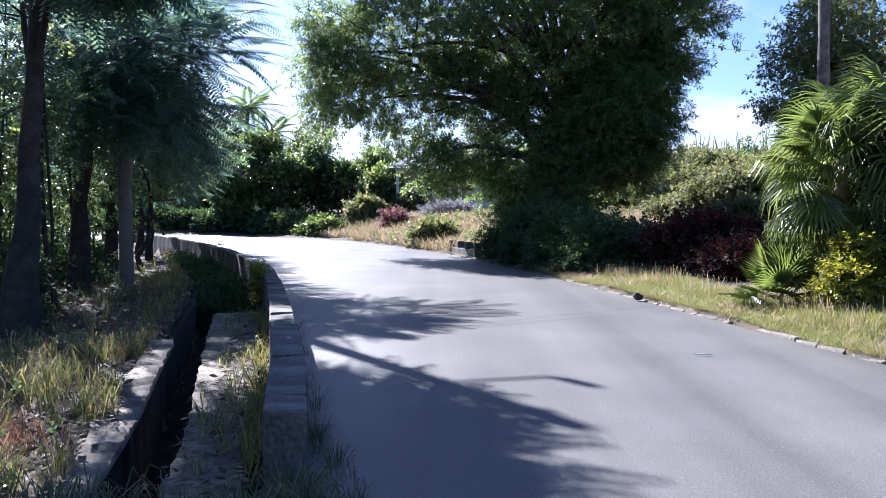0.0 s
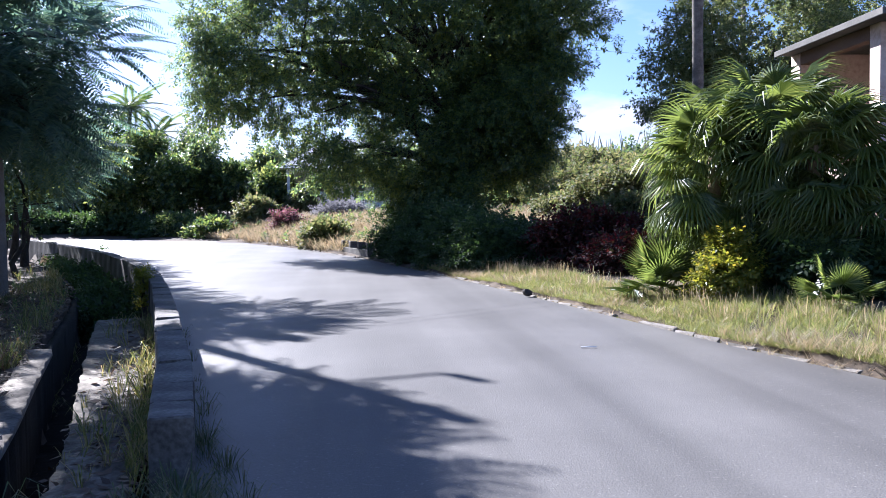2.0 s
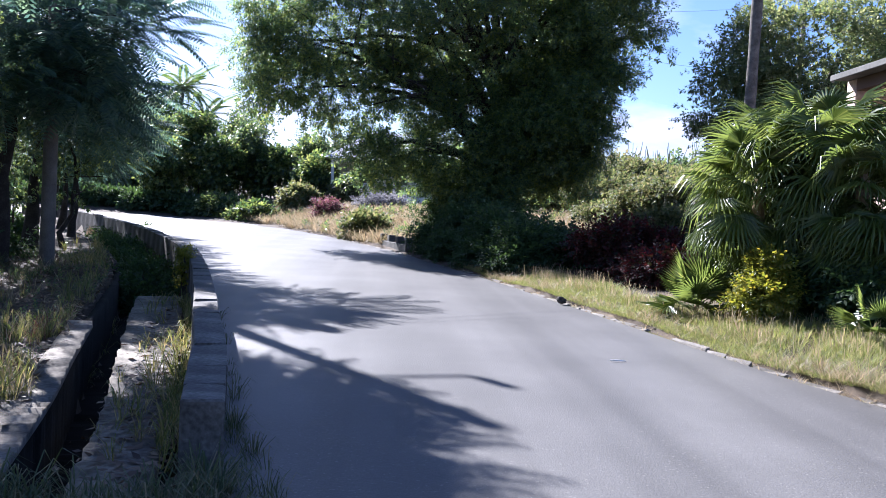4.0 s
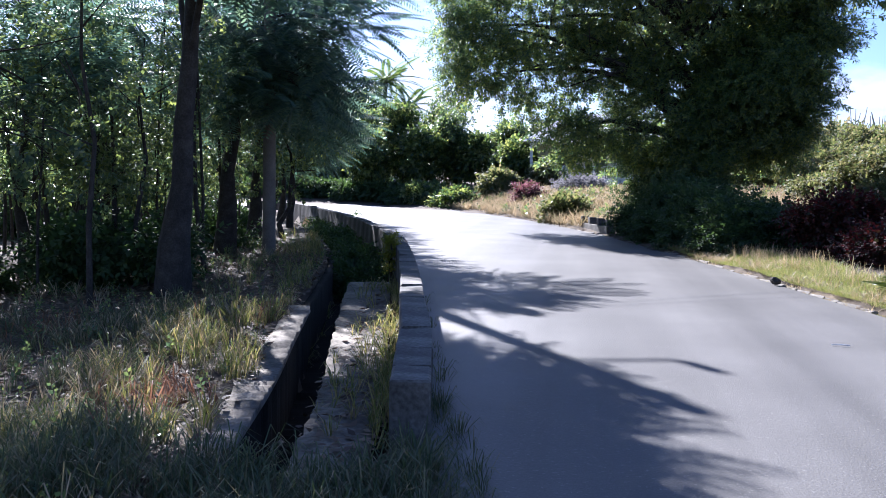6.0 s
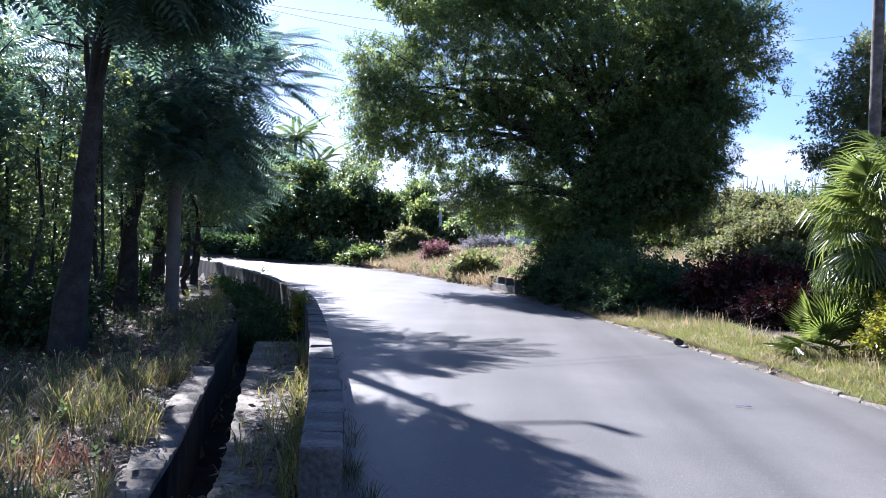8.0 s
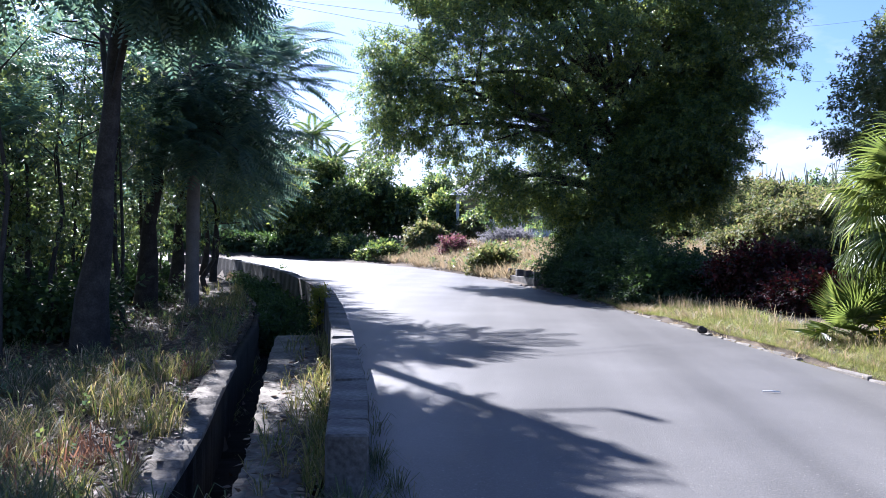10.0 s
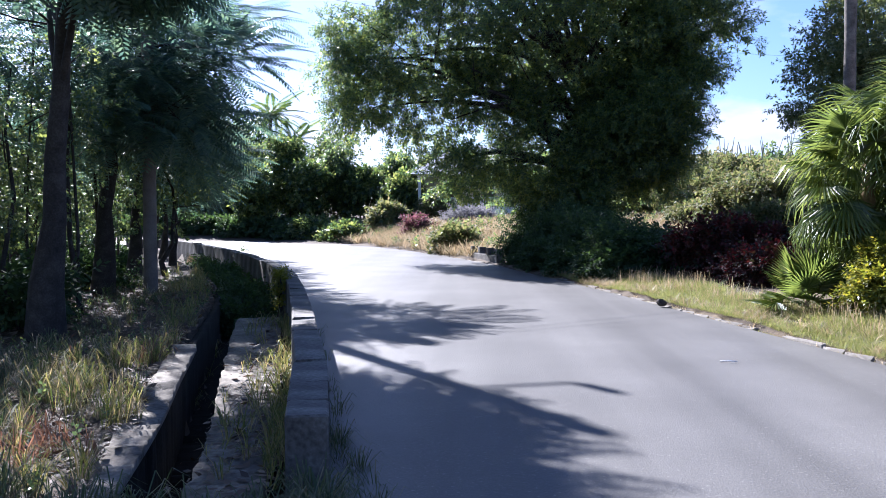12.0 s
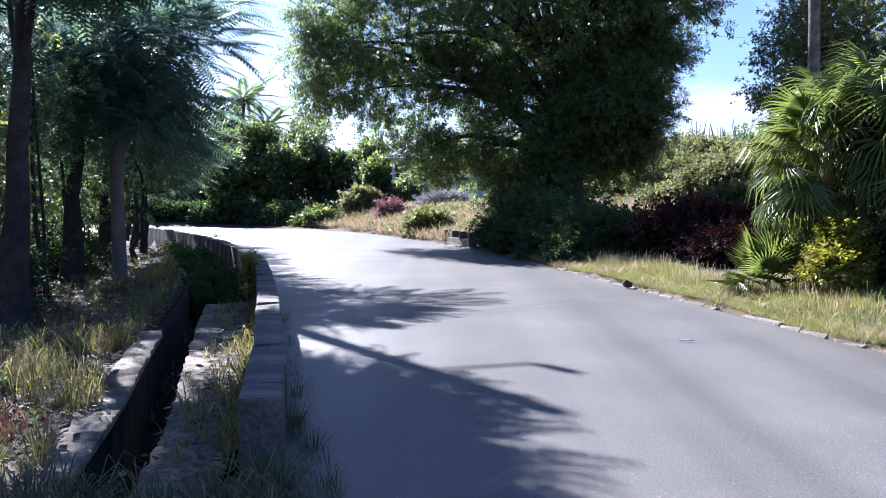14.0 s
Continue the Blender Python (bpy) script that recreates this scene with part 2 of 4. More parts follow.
def tubes(lines, sides=8):
    """Corners and faces of tapered limbs; each line is a list of (x, y, z, radius)."""
    V, F = [], []
    for line in lines:
        p = np.array(line, float)
        base = len(V)
        for k in range(len(p)):
            d = p[min(k + 1, len(p) - 1), :3] - p[max(k - 1, 0), :3]
            d /= np.linalg.norm(d) + 1e-9
            a = np.cross(d, (0.3, 1, 0.1) if abs(d[1]) < 0.9 else (1, 0, 0))
            a /= np.linalg.norm(a)
            b = np.cross(d, a)
            for j in range(sides):
                t = 2 * math.pi * j / sides
                V.append(p[k, :3] + p[k, 3] * (math.cos(t) * a + math.sin(t) * b))
        for k in range(len(p) - 1):
            for j in range(sides):
                q, r = base + k * sides, (j + 1) % sides
                F.append((q + j, q + r, q + sides + r, q + sides + j))
        F.append(tuple(base + (len(p) - 1) * sides + j for j in range(sides)))
    return V, F


def unit(v):
    return v / (np.linalg.norm(v, axis=-1, keepdims=True) + 1e-9)


def scatter(name, template, at, way, size, mat, parent=None, label="", up=None):
    """Many copies of a small pattern of quads in one mesh: +Y of the pattern follows way, its +Z keeps near up."""
    tv, tq = template
    tv = np.asarray(tv, float)
    tq = np.asarray(tq, int)
    n = len(at)
    y = unit(np.asarray(way, float))
    u = np.tile((0.0, 0.0, 1.0), (n, 1)) if up is None else np.asarray(up, float)
    u = u + rng.normal(0, 0.25, (n, 3))
    x = unit(np.cross(y, u))
    z = np.cross(x, y)
    s = np.broadcast_to(np.asarray(size, float), (n,))[:, None, None]
    v = tv[None, :, 0:1] * x[:, None, :] + tv[None, :, 1:2] * y[:, None, :] + tv[None, :, 2:3] * z[:, None, :]
    v = np.asarray(at)[:, None, :] + s * v
    q = tq[None] + (np.arange(n) * len(tv))[:, None, None]
    return quad_mesh(name, v.reshape(-1, 3), q.reshape(-1, 4), mat, parent, label)


def leaf_at(p, d, length, width, fold=0.25):
    """One folded leaf: four corners from its stalk p along d."""
    p, d = np.array(p, float), unit(np.array(d, float))
    s = unit(np.cross(d, (0.05, 0.1, 1)))
    up = np.cross(s, d)
    m = p + d * length * 0.5
    return [p, m + s * width - up * fold * width, p + d * length - up * length * 0.15, m - s * width - up * fold * width]


def pattern(leaves):
    V, Q = [], []
    for c in leaves:
        Q.append([len(V), len(V) + 1, len(V) + 2, len(V) + 3])
        V += list(c)
    return np.array(V), np.array(Q)


def sprig_pattern(seed, count=8, length=0.2, width=0.035, spread=1.0):
    r = np.random.default_rng(seed)
    out = []
    for k in range(count):
        t = 0.35 * k / count
        a = 2.4 * k + r.uniform(-0.4, 0.4)
        d = (math.cos(a) * spread, 0.55 + 0.5 * r.random(), math.sin(a) * spread - 0.25)
        out.append(leaf_at((0, t, 0), d, length * r.uniform(0.75, 1.2), width * r.uniform(0.8, 1.2)))
    return pattern(out)


def frond_pattern(pairs=13, length=0.62, leaflet=0.16, width=0.018, droop=0.25):
    """A feather-like leaf: narrow leaflets in pairs along a bowed midrib."""
    out = []
    for k in range(pairs):
        t = (k + 1) / pairs
        p = (0, length * t, -droop * length * t * t)
        ll = leaflet * math.sin(math.pi * min(0.97, 0.18 + 0.75 * t)) ** 0.7
        for s in (-1, 1):
            out.append(leaf_at(p, (s, 0.45, -0.25), ll, width, 0.1))
    out.append([np.array(c, float) for c in ((0.006, 0, 0), (0.004, length * 0.5, -droop * length * 0.25), (0, length, -droop * length), (-0.006, length * 0.5, -droop * length * 0.25))])
    return pattern(out)


def in_ellipsoid(n, centre, radii, shell=0.55):
    d = unit(rng.normal(size=(n, 3)))
    r = (shell ** 3 + (1 - shell ** 3) * rng.random((n, 1))) ** (1 / 3)
    return np.array(centre) + d * r * np.array(radii), d


def foliage(name, blobs, template, per, mat, parent, size=(0.8, 1.25), clump=0.75, hang=-0.1, shell=0.55, flat=0.6, label="", lean=(0, 0, 0)):
    """A crown: blobs are (centre, radii, clumps); each clump is a loose tuft of sprigs, so that sky shows between."""
    P, W = [], []
    for c, r, n in blobs:
        cc, dd = in_ellipsoid(n, c, r, shell)
        for k in range(n):
            o = np.clip(rng.normal(0, 1, (per, 3)), -1.5, 1.5) * np.array((1, 1, flat)) * clump * rng.uniform(0.6, 1.2)
            P.append(cc[k] + o)
            W.append(unit(o + dd[k] * clump * 0.9) + np.array((0, 0, hang)) + rng.normal(0, 0.3, (per, 3)))
    P, W = np.concatenate(P), np.concatenate(W) + np.array(lean)
    return scatter(name, template, P, W, rng.uniform(size[0], size[1], len(P)), mat, parent, label)


def limbs(base, radius, top, ends, seed, wobble=0.25, fork=0.35):
    """A trunk from base to top and bowed limbs out to the ends."""
    r = np.random.default_rng(seed)
    base, top = np.array(base, float), np.array(top, float)
    lines, n = [], 7
    trunk = []
    for k in range(n + 1):
        t = k / n
        p = base + (top - base) * t + np.array((r.normal(0, wobble), r.normal(0, wobble), 0)) * (0 < k) * 0.4
        trunk.append((*p, radius * (1.35 - 0.5 * min(1, t * 4) if t < 0.25 else 0.9 - 0.6 * t)))
    lines.append(trunk)
    for e in ends:
        e = np.array(e, float)
        t = r.uniform(fork, 0.95)
        k = min(n - 1, int(t * n))
        while k > 1 and trunk[k][2] > e[2] + 0.8:
            k -= 1
        s = np.array(trunk[k][:3])
        rr = trunk[k][3] * 0.5
        bend = np.array((r.normal(0, wobble), r.normal(0, wobble), abs(r.normal(0, wobble)) + 0.1 * np.linalg.norm(e - s)))
        line = []
        for j in range(7):
            q = j / 6
            line.append((*(s + (e - s) * q + bend * math.sin(math.pi * q)), max(0.012, rr * (1 - q) ** 0.8)))
        lines.append(line)
        for _ in range(3):
            q = r.uniform(0.4, 0.9)
            a = s + (e - s) * q + bend * math.sin(math.pi * q)
            b = a + r.normal(0, 0.22, 3) * np.linalg.norm(e - s) + (0, 0, 0.15)
            b[2] = max(b[2], a[2] - 0.25)
            w = max(0.01, rr * (1 - q) * 0.6)
            m = (a + b) / 2 + r.normal(0, 0.08, 3)
            lines.append([(*a, w), (*m, w * 0.7), (*b, 0.008)])
    return lines


def tree(name, base, radius, top, blobs, template, per, leaf, seed, label, category="tree", bark=None, group="", fork=0.35, wobble=0.25, **kw):
    t = thing(name, base, label, category, group)
    loc = [(tuple(np.array(c) - np.array(base)), r, n) for c, r, n in blobs]
    ends = []
    rs = np.random.default_rng(seed)
    for c, r, n in loc:
        for _ in range(max(2, min(7, n // 22))):
            ends.append(np.array(c) + unit(rs.normal(size=3)) * np.array(r) * 0.6)
    V, F = tubes(limbs((0, 0, -0.15), radius, np.array(top) - np.array(base), ends, seed, wobble=wobble, fork=fork), 9)
    mesh_object("trunk", V, F, bark or M_BARK, t, True)
    foliage("crown", loc, template, per, leaf, t, **kw)
    return t


def smooth_line(pts, per=6):
    p = np.array(pts, float)
    q = np.vstack([2 * p[0] - p[1], p, 2 * p[-1] - p[-2]])
    out = []
    for k in range(1, len(q) - 2):
        for j in range(per):
            t = j / per
            a, b, c, d = q[k - 1], q[k], q[k + 1], q[k + 2]
            out.append(0.5 * (2 * b + (c - a) * t + (2 * a - 5 * b + 4 * c - d) * t * t + (3 * b - a - 3 * c + d) * t ** 3))
    out.append(p[-1])
    return np.array(out)


# ---- road and ground ----
EDGE_L = smooth_line([(6, -40), (3.2, -20), (1.6, -9.5), (0.07, 0), (-0.82, 5.4), (-1.2, 7.6), (-1.62, 9.6), (-2.35, 13.1), (-3.68, 18.8),
                      (-5.2, 23.6), (-7.5, 29.6), (-10.4, 36.2), (-13.4, 42.5), (-17, 48.5), (-22, 53), (-29, 56), (-40, 57.5), (-70, 57)])
EDGE_R = smooth_line([(12, -40), (9.3, -20), (7.6, -9.5), (6.2, 0), (5.35, 5.4), (5.0, 7.6), (4.53, 9.8), (3.98, 13.3), (3.05, 19.0),
                      (2.1, 24), (0.85, 29.8), (-0.9, 36.4), (-3.1, 43.2), (-7.2, 53), (-13, 60), (-22, 63.4), (-36, 64.5), (-70, 64)])


def side_distance(P, line):
    """Distance to a line in the plan, negative to its left."""
    a, b = line[:-1], line[1:]
    ab = b - a
    best = np.full(len(P), 1e9)
    sign = np.ones(len(P))
    for k in range(len(a)):
        ap = P - a[k]
        t = np.clip((ap @ ab[k]) / (ab[k] @ ab[k]), 0, 1)
        d = np.hypot(*(ap - t[:, None] * ab[k]).T)
        cr = ap[:, 0] * ab[k][1] - ap[:, 1] * ab[k][0]
        m = d < best - 1e-9
        best[m] = d[m]
        sign[m] = np.where(cr[m] >= 0, 1, -1)
    return best * sign


def drain_shift(y):
    """How much further the drain lies from the road as it goes on."""
    return 0.24 * np.clip((y - 5.5) / 7.5, 0, 1)


def ground_height(P):
    dl, dr = side_distance(P, EDGE_L), side_distance(P, EDGE_R)
    wob = 0.05 * np.sin(P[:, 0] * 1.3 + 0.5 * P[:, 1]) * np.sin(P[:, 1] * 0.9 - 0.4 * P[:, 0])
    z = np.full(len(P), -0.06)
    left = dl < 0
    o = -dl - drain_shift(P[:, 1])
    h = np.where(o < 1.55, np.where((o + drain_shift(P[:, 1]) > 0.3) & (o < 1.5), -1.0, -0.10), -0.10 - 0.5 * np.clip((o - 1.5) / 7, 0, 1))
    z = np.where(left, h + np.where(o > 1.6, wob, 0), z)
    right = dr > 0
    rise = 0.06 + 0.3 * np.clip((dr - 0.3) / 4, 0, 1) + 0.045 * np.clip(dr - 5, 0, 60)
    bank = np.clip((dr - 0.4) / 5, 0, 1)
    rise = rise + 0.7 * bank * bank * (3 - 2 * bank) * np.clip((P[:, 1] - 34) / 8, 0, 1)
    z = np.where(right, np.where(dr < 0.12, -0.05, rise + wob), z)
    # the drain ends short of the camera and beyond the bend
    ends = left & (o < 1.6) & ((P[:, 1] < 4.95) | (P[:, 1] > 46))
    return np.where(ends, -0.08, z)


def graded(lo, a, b, hi, step):
    mid = np.arange(a, b, step)
    n = 26
    g = np.linspace(0, 1, n) ** 2.4
    return np.concatenate([(a - (a - lo) * g[:0:-1]), mid, b + (hi - b) * g])


gx, gy = graded(-600, -16, 12, 600, 0.16), graded(-300, 0, 42, 900, 0.3)
GX, GY = np.meshgrid(gx, gy)
GP = np.stack([GX.ravel(), GY.ravel()], 1)
GZ = ground_height(GP)
nx, ny = len(gx), len(gy)
ii = (np.arange(ny - 1)[:, None] * nx + np.arange(nx - 1)[None]).ravel()
ground = quad_mesh("ground", np.column_stack([GP, GZ]), np.stack([ii, ii + 1, ii + nx + 1, ii + nx], 1), M_SOIL)
tagged(ground, "brown soil with dry leaf litter and weeds", "ground", kind="structure")


def ground_z(x, y):
    return ground_height(np.array([[x, y]], float))[0]


def strip(name, left, right, z0, z1, mat, across=8, parent=None, crown=0.0):
    f = np.linspace(0, 1, across + 1)
    V = left[:, None] * (1 - f)[None, :, None] + right[:, None] * f[None, :, None]
    z = z0 + (z1 - z0) * f + crown * np.sin(math.pi * f)
    V = np.concatenate([V, np.broadcast_to(z[None, :, None], (*V.shape[:2], 1))], 2)
    n, w = V.shape[:2]
    k = (np.arange(n - 1)[:, None] * w + np.arange(w - 1)[None]).ravel()
    return quad_mesh(name, V.reshape(-1, 3), np.stack([k, k + 1, k + w + 1, k + w], 1), mat, parent)


road = strip("road", EDGE_L, EDGE_R, 0.0, 0.0, M_ROAD, 10, crown=0.02)
tagged(road, "worn grey asphalt road bending round a corner", "road", kind="structure")


# ---- drain and roadside wall ----
def along(line, y0, y1):
    """The stretch of a line between two distances ahead."""
    return line[(line[:, 1] >= y0) & (line[:, 1] <= y1) & (np.arange(len(line)) < len(line))]


DENSE = smooth_line(EDGE_L, 4)
RUN = along(DENSE, 4.9, 47)


def slab(name, d0, d1, z0, z1, mat, parent=None, end=47):
    """A long concrete slab beside the road between two offsets from its edge, with its vertical sides."""
    RUN = along(DENSE, 4.9, end)
    way = unit(np.gradient(RUN, axis=0))
    side = np.stack([way[:, 1], -way[:, 0]], 1)
    away = drain_shift(RUN[:, 1])
    a = RUN + (d0 - away)[:, None] * side
    b = RUN + (d1 - away * (d1 < -0.6))[:, None] * side
    n = len(RUN)
    jig = rng.normal(0, 0.012, (n, 4))
    ring = np.stack([np.column_stack([a, np.full(n, z0)]), np.column_stack([a, z1 + jig[:, 0]]), np.column_stack([b, z1 + jig[:, 1]]), np.column_stack([b, np.full(n, z0)])], 1)
    ring[:, 1:3, 0] += jig[:, 2:4]
    k = (np.arange(n - 1) * 4)[:, None]
    q = np.concatenate([np.concatenate([k + j, k + 4 + j, k + 4 + (j + 1), k + j + 1], 1) for j in range(3)])
    caps = np.array([[0, 1, 2, 3], [4 * n - 1, 4 * n - 2, 4 * n - 3, 4 * n - 4]])
    return quad_mesh(name, ring.reshape(-1, 3), np.concatenate([q, caps]), mat, parent)


drain = thing("drain", (0, 0, 0), "open concrete roadside drain with weeds on its ledge", "drain", kind="structure")
slab("ledge", -0.9, -0.42, -0.24, -0.14, M_LEDGE, drain, 15.5)
# separate slab below the ledge, its shade painted in by the dark concrete
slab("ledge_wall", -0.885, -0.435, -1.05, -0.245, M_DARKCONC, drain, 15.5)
slab("lip", -1.6, -1.31, -0.15, -0.085, M_LEDGE, drain, 12.0)
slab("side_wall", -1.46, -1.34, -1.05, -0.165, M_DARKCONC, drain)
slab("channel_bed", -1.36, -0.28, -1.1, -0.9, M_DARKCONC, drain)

wall = thing("roadside_wall", (0, 0, 0), "low weathered concrete block wall between road and drain", "wall")
wl_line = along(DENSE, 5.4, 52)
seg = np.hypot(*np.diff(wl_line, axis=0).T)
arc = np.concatenate([[0], np.cumsum(seg)])


def on_wall(s):
    return np.array((np.interp(s, arc, wl_line[:, 0]), np.interp(s, arc, wl_line[:, 1])))


block_meshes = []
for k in range(4):
    bm = box_bm((0.27, 1.0, 1.35), (0, 0, -0.675), 0.014)
    for v in bm.verts:
        v.co += Vector(rng.normal(0, 0.005, 3))
    me = bpy.data.meshes.new("block")
    bm.to_mesh(me)
    bm.free()
    me.materials.append(M_CONC)
    block_meshes.append(me)
s, k = 0.0, 0
while s < arc[-1] - 1.2:
    ln = (0.46, 0.62, 0.9, 1.25, 0.8)[k % 5] if s < 6 else 1.15
    a, b = on_wall(s), on_wall(s + ln - 0.012)
    t = unit(b - a)
    c = (a + b) / 2 + 0.135 * np.array((-t[1], t[0]))
    ob = new("block", block_meshes[k % 4])
    ob.parent = wall
    ob.matrix_basis = pose(c[0], c[1], 0.42 + rng.normal(0, 0.008), 0, 0, math.degrees(math.atan2(-t[0], t[1]))) @ Matrix.Diagonal((1 + rng.normal(0, 0.02), ln - 0.012, 1, 1))
    s += ln
    k += 1

# broken edging stones on the far side of the road
edging = thing("road_edging", (0, 0, 0), "broken line of low grey edging stones beside the verge", "kerb", kind="structure")
er = smooth_line(EDGE_R, 3)
er = er[(er[:, 1] > 4) & (er[:, 1] < 40)]
ea = np.concatenate([[0], np.cumsum(np.hypot(*np.diff(er, axis=0).T))])
stone_meshes = []
for k in range(4):
    bm = box_bm((0.08, 0.75, 0.2), (0, 0, 0), 0.028)
    for v in bm.verts:
        v.co += Vector(rng.normal(0, 0.02, 3))
    me = bpy.data.meshes.new("edging_stone")
    bm.to_mesh(me)
    bm.free()
    me.materials.append(M_KERB)
    stone_meshes.append(me)
s = 0.3
while s < ea[-1] - 1:
    ln = rng.uniform(0.4, 1.0)
    if rng.random() < 0.85:
        a = np.array((np.interp(s, ea, er[:, 0]), np.interp(s, ea, er[:, 1])))
        b = np.array((np.interp(s + ln, ea, er[:, 0]), np.interp(s + ln, ea, er[:, 1])))
        t = unit(b - a)
        c = (a + b) / 2 + 0.07 * np.array((t[1], -t[0]))
        ob = new("edging_stone", stone_meshes[int(rng.integers(4))])
        ob.parent = edging
        ob.matrix_basis = pose(c[0], c[1], rng.uniform(-0.1, -0.08), 0, 0, math.degrees(math.atan2(-t[0], t[1])) + rng.normal(0, 2)) @ Matrix.Diagonal((1, ln / 0.75, 1, 1))
    s += ln + rng.uniform(0.0, 0.06)

# ---- street lamp pole and cables ----
PX, PY = -7.5, 20.6
pz = ground_z(PX, PY)
lamp = thing("street_lamp", (PX, PY, pz), "grey timber utility pole with a steel street lamp arm", "street lamp")
V, F = tubes([[(0, 0, -0.2, 0.17), (0, 0, 3, 0.155), (0, 0, 6.5, 0.14), (0, 0, 10.9, 0.115)]], 14)
mesh_object("pole", V, F, M_POLE, lamp, True)
AH = 9.45 - pz
V, F = tubes([[(0, 0, AH - 0.05, 0.035), (1.02, 0.35, AH + 0.02, 0.035), (1.12, 0.22, AH + 0.02, 0.035)]], 8)
mesh_object("arm", V, F, M_METAL, lamp, True)
bm = box_bm((0.16, 0.5, 0.1), (0, 0, 0), 0.03)
head = part("lamp_head", bm, M_METAL, lamp)
head.matrix_basis = pose(1.22, 0.06, AH + 0.02, 0, 0, 34)
bm = box_bm((0.12, 0.34, 0.04), (0, 0, -0.06), 0.015)
glass = part("lamp_glass", bm, M_WHITE, lamp)
glass.matrix_basis = head.matrix_basis.copy()
for x in (-0.15, 0.15):
    bm = bmesh.new()
    bmesh.ops.create_cone(bm, cap_ends=True, segments=8, radius1=0.045, radius2=0.03, depth=0.14, matrix=Matrix.Translation((x, 0, 10.5)))
    part("insulator", bm, M_WHITE, lamp)


def cable(a, b, sag, r=0.005):
    a, b = np.array(a, float), np.array(b, float)
    line = []
    for k in range(25):
        t = k / 24
        p = a + (b - a) * t
        line.append((p[0], p[1], p[2] - 4 * sag * t * (1 - t), r))
    V, F = tubes([line], 5)
    return tagged(mesh_object("overhead_cable", V, F, M_CABLE, None, True), "thin black overhead cable strung from the pole", "cable", "overhead cables")


cable((PX, PY, 7.55), (22, 45, 9.7), 0.67)
cable((PX, PY, 7.55), (22, 45, 13.7), 1.18)
far_pole = thing("utility_pole", (22, 45, ground_z(22, 45)), "grey timber utility pole holding the cables", "utility pole")
V, F = tubes([[(0, 0, -0.2, 0.17), (0, 0, 6, 0.15), (0, 0, 13.9 - ground_z(22, 45), 0.11)]], 12)
mesh_object("pole", V, F, M_POLE, far_pole, True)

# ---- trees ----
T_MANGO = sprig_pattern(1, 9, 0.19, 0.04)
T_BROAD = sprig_pattern(2, 8, 0.2, 0.055)
T_SMALL = sprig_pattern(3, 9, 0.12, 0.035)
T_FEATHER = frond_pattern(12, 0.95, 0.25, 0.026, 0.2)

mango = tree("mango_tree", (5.3, 35, ground_z(5.3, 35)), 0.58, (4.4, 35.4, 9.5), [
    ((3.2, 35, 9.8), (6.2, 5.0, 3.2), 330), ((-2.4, 34.6, 8.0), (2.4, 2.6, 1.8), 54), ((-4.5, 34.8, 7.6), (1.0, 1.8, 2.9), 50), ((8.3, 35, 9.9), (2.8, 3.2, 3.0), 150),
    ((6.5, 34.4, 5.2), (2.4, 2.6, 2.7), 180), ((3.2, 34.2, 4.0), (2.5, 2.2, 2.9), 150), ((8.0, 34.6, 6.8), (1.5, 2.2, 2.3), 90), ((7.3, 34.2, 4.0), (1.1, 1.6, 1.4), 36),
    ((-0.2, 33.2, 3.3), (1.0, 1.1, 1.0), 26), ((0.6, 34.2, 6.2), (2.2, 1.8, 1.0), 22), ((-1.4, 34.4, 5.5), (2.0, 1.6, 1.2), 22), ((-3.2, 34.6, 6.2), (1.0, 1.2, 0.8), 8), ((4.4, 33.6, 1.9), (1.8, 1.6, 1.4), 50), ((2.8, 35.5, 12.4), (4.6, 4.2, 2.2), 90), ((-2.0, 35.5, 12.4), (3.2, 3.0, 1.8), 100)],
    T_MANGO, 36, L_MANGO, 11, "large dense dark green mango tree shading the road", shell=0.4, clump=0.45, size=(0.6, 1.02))

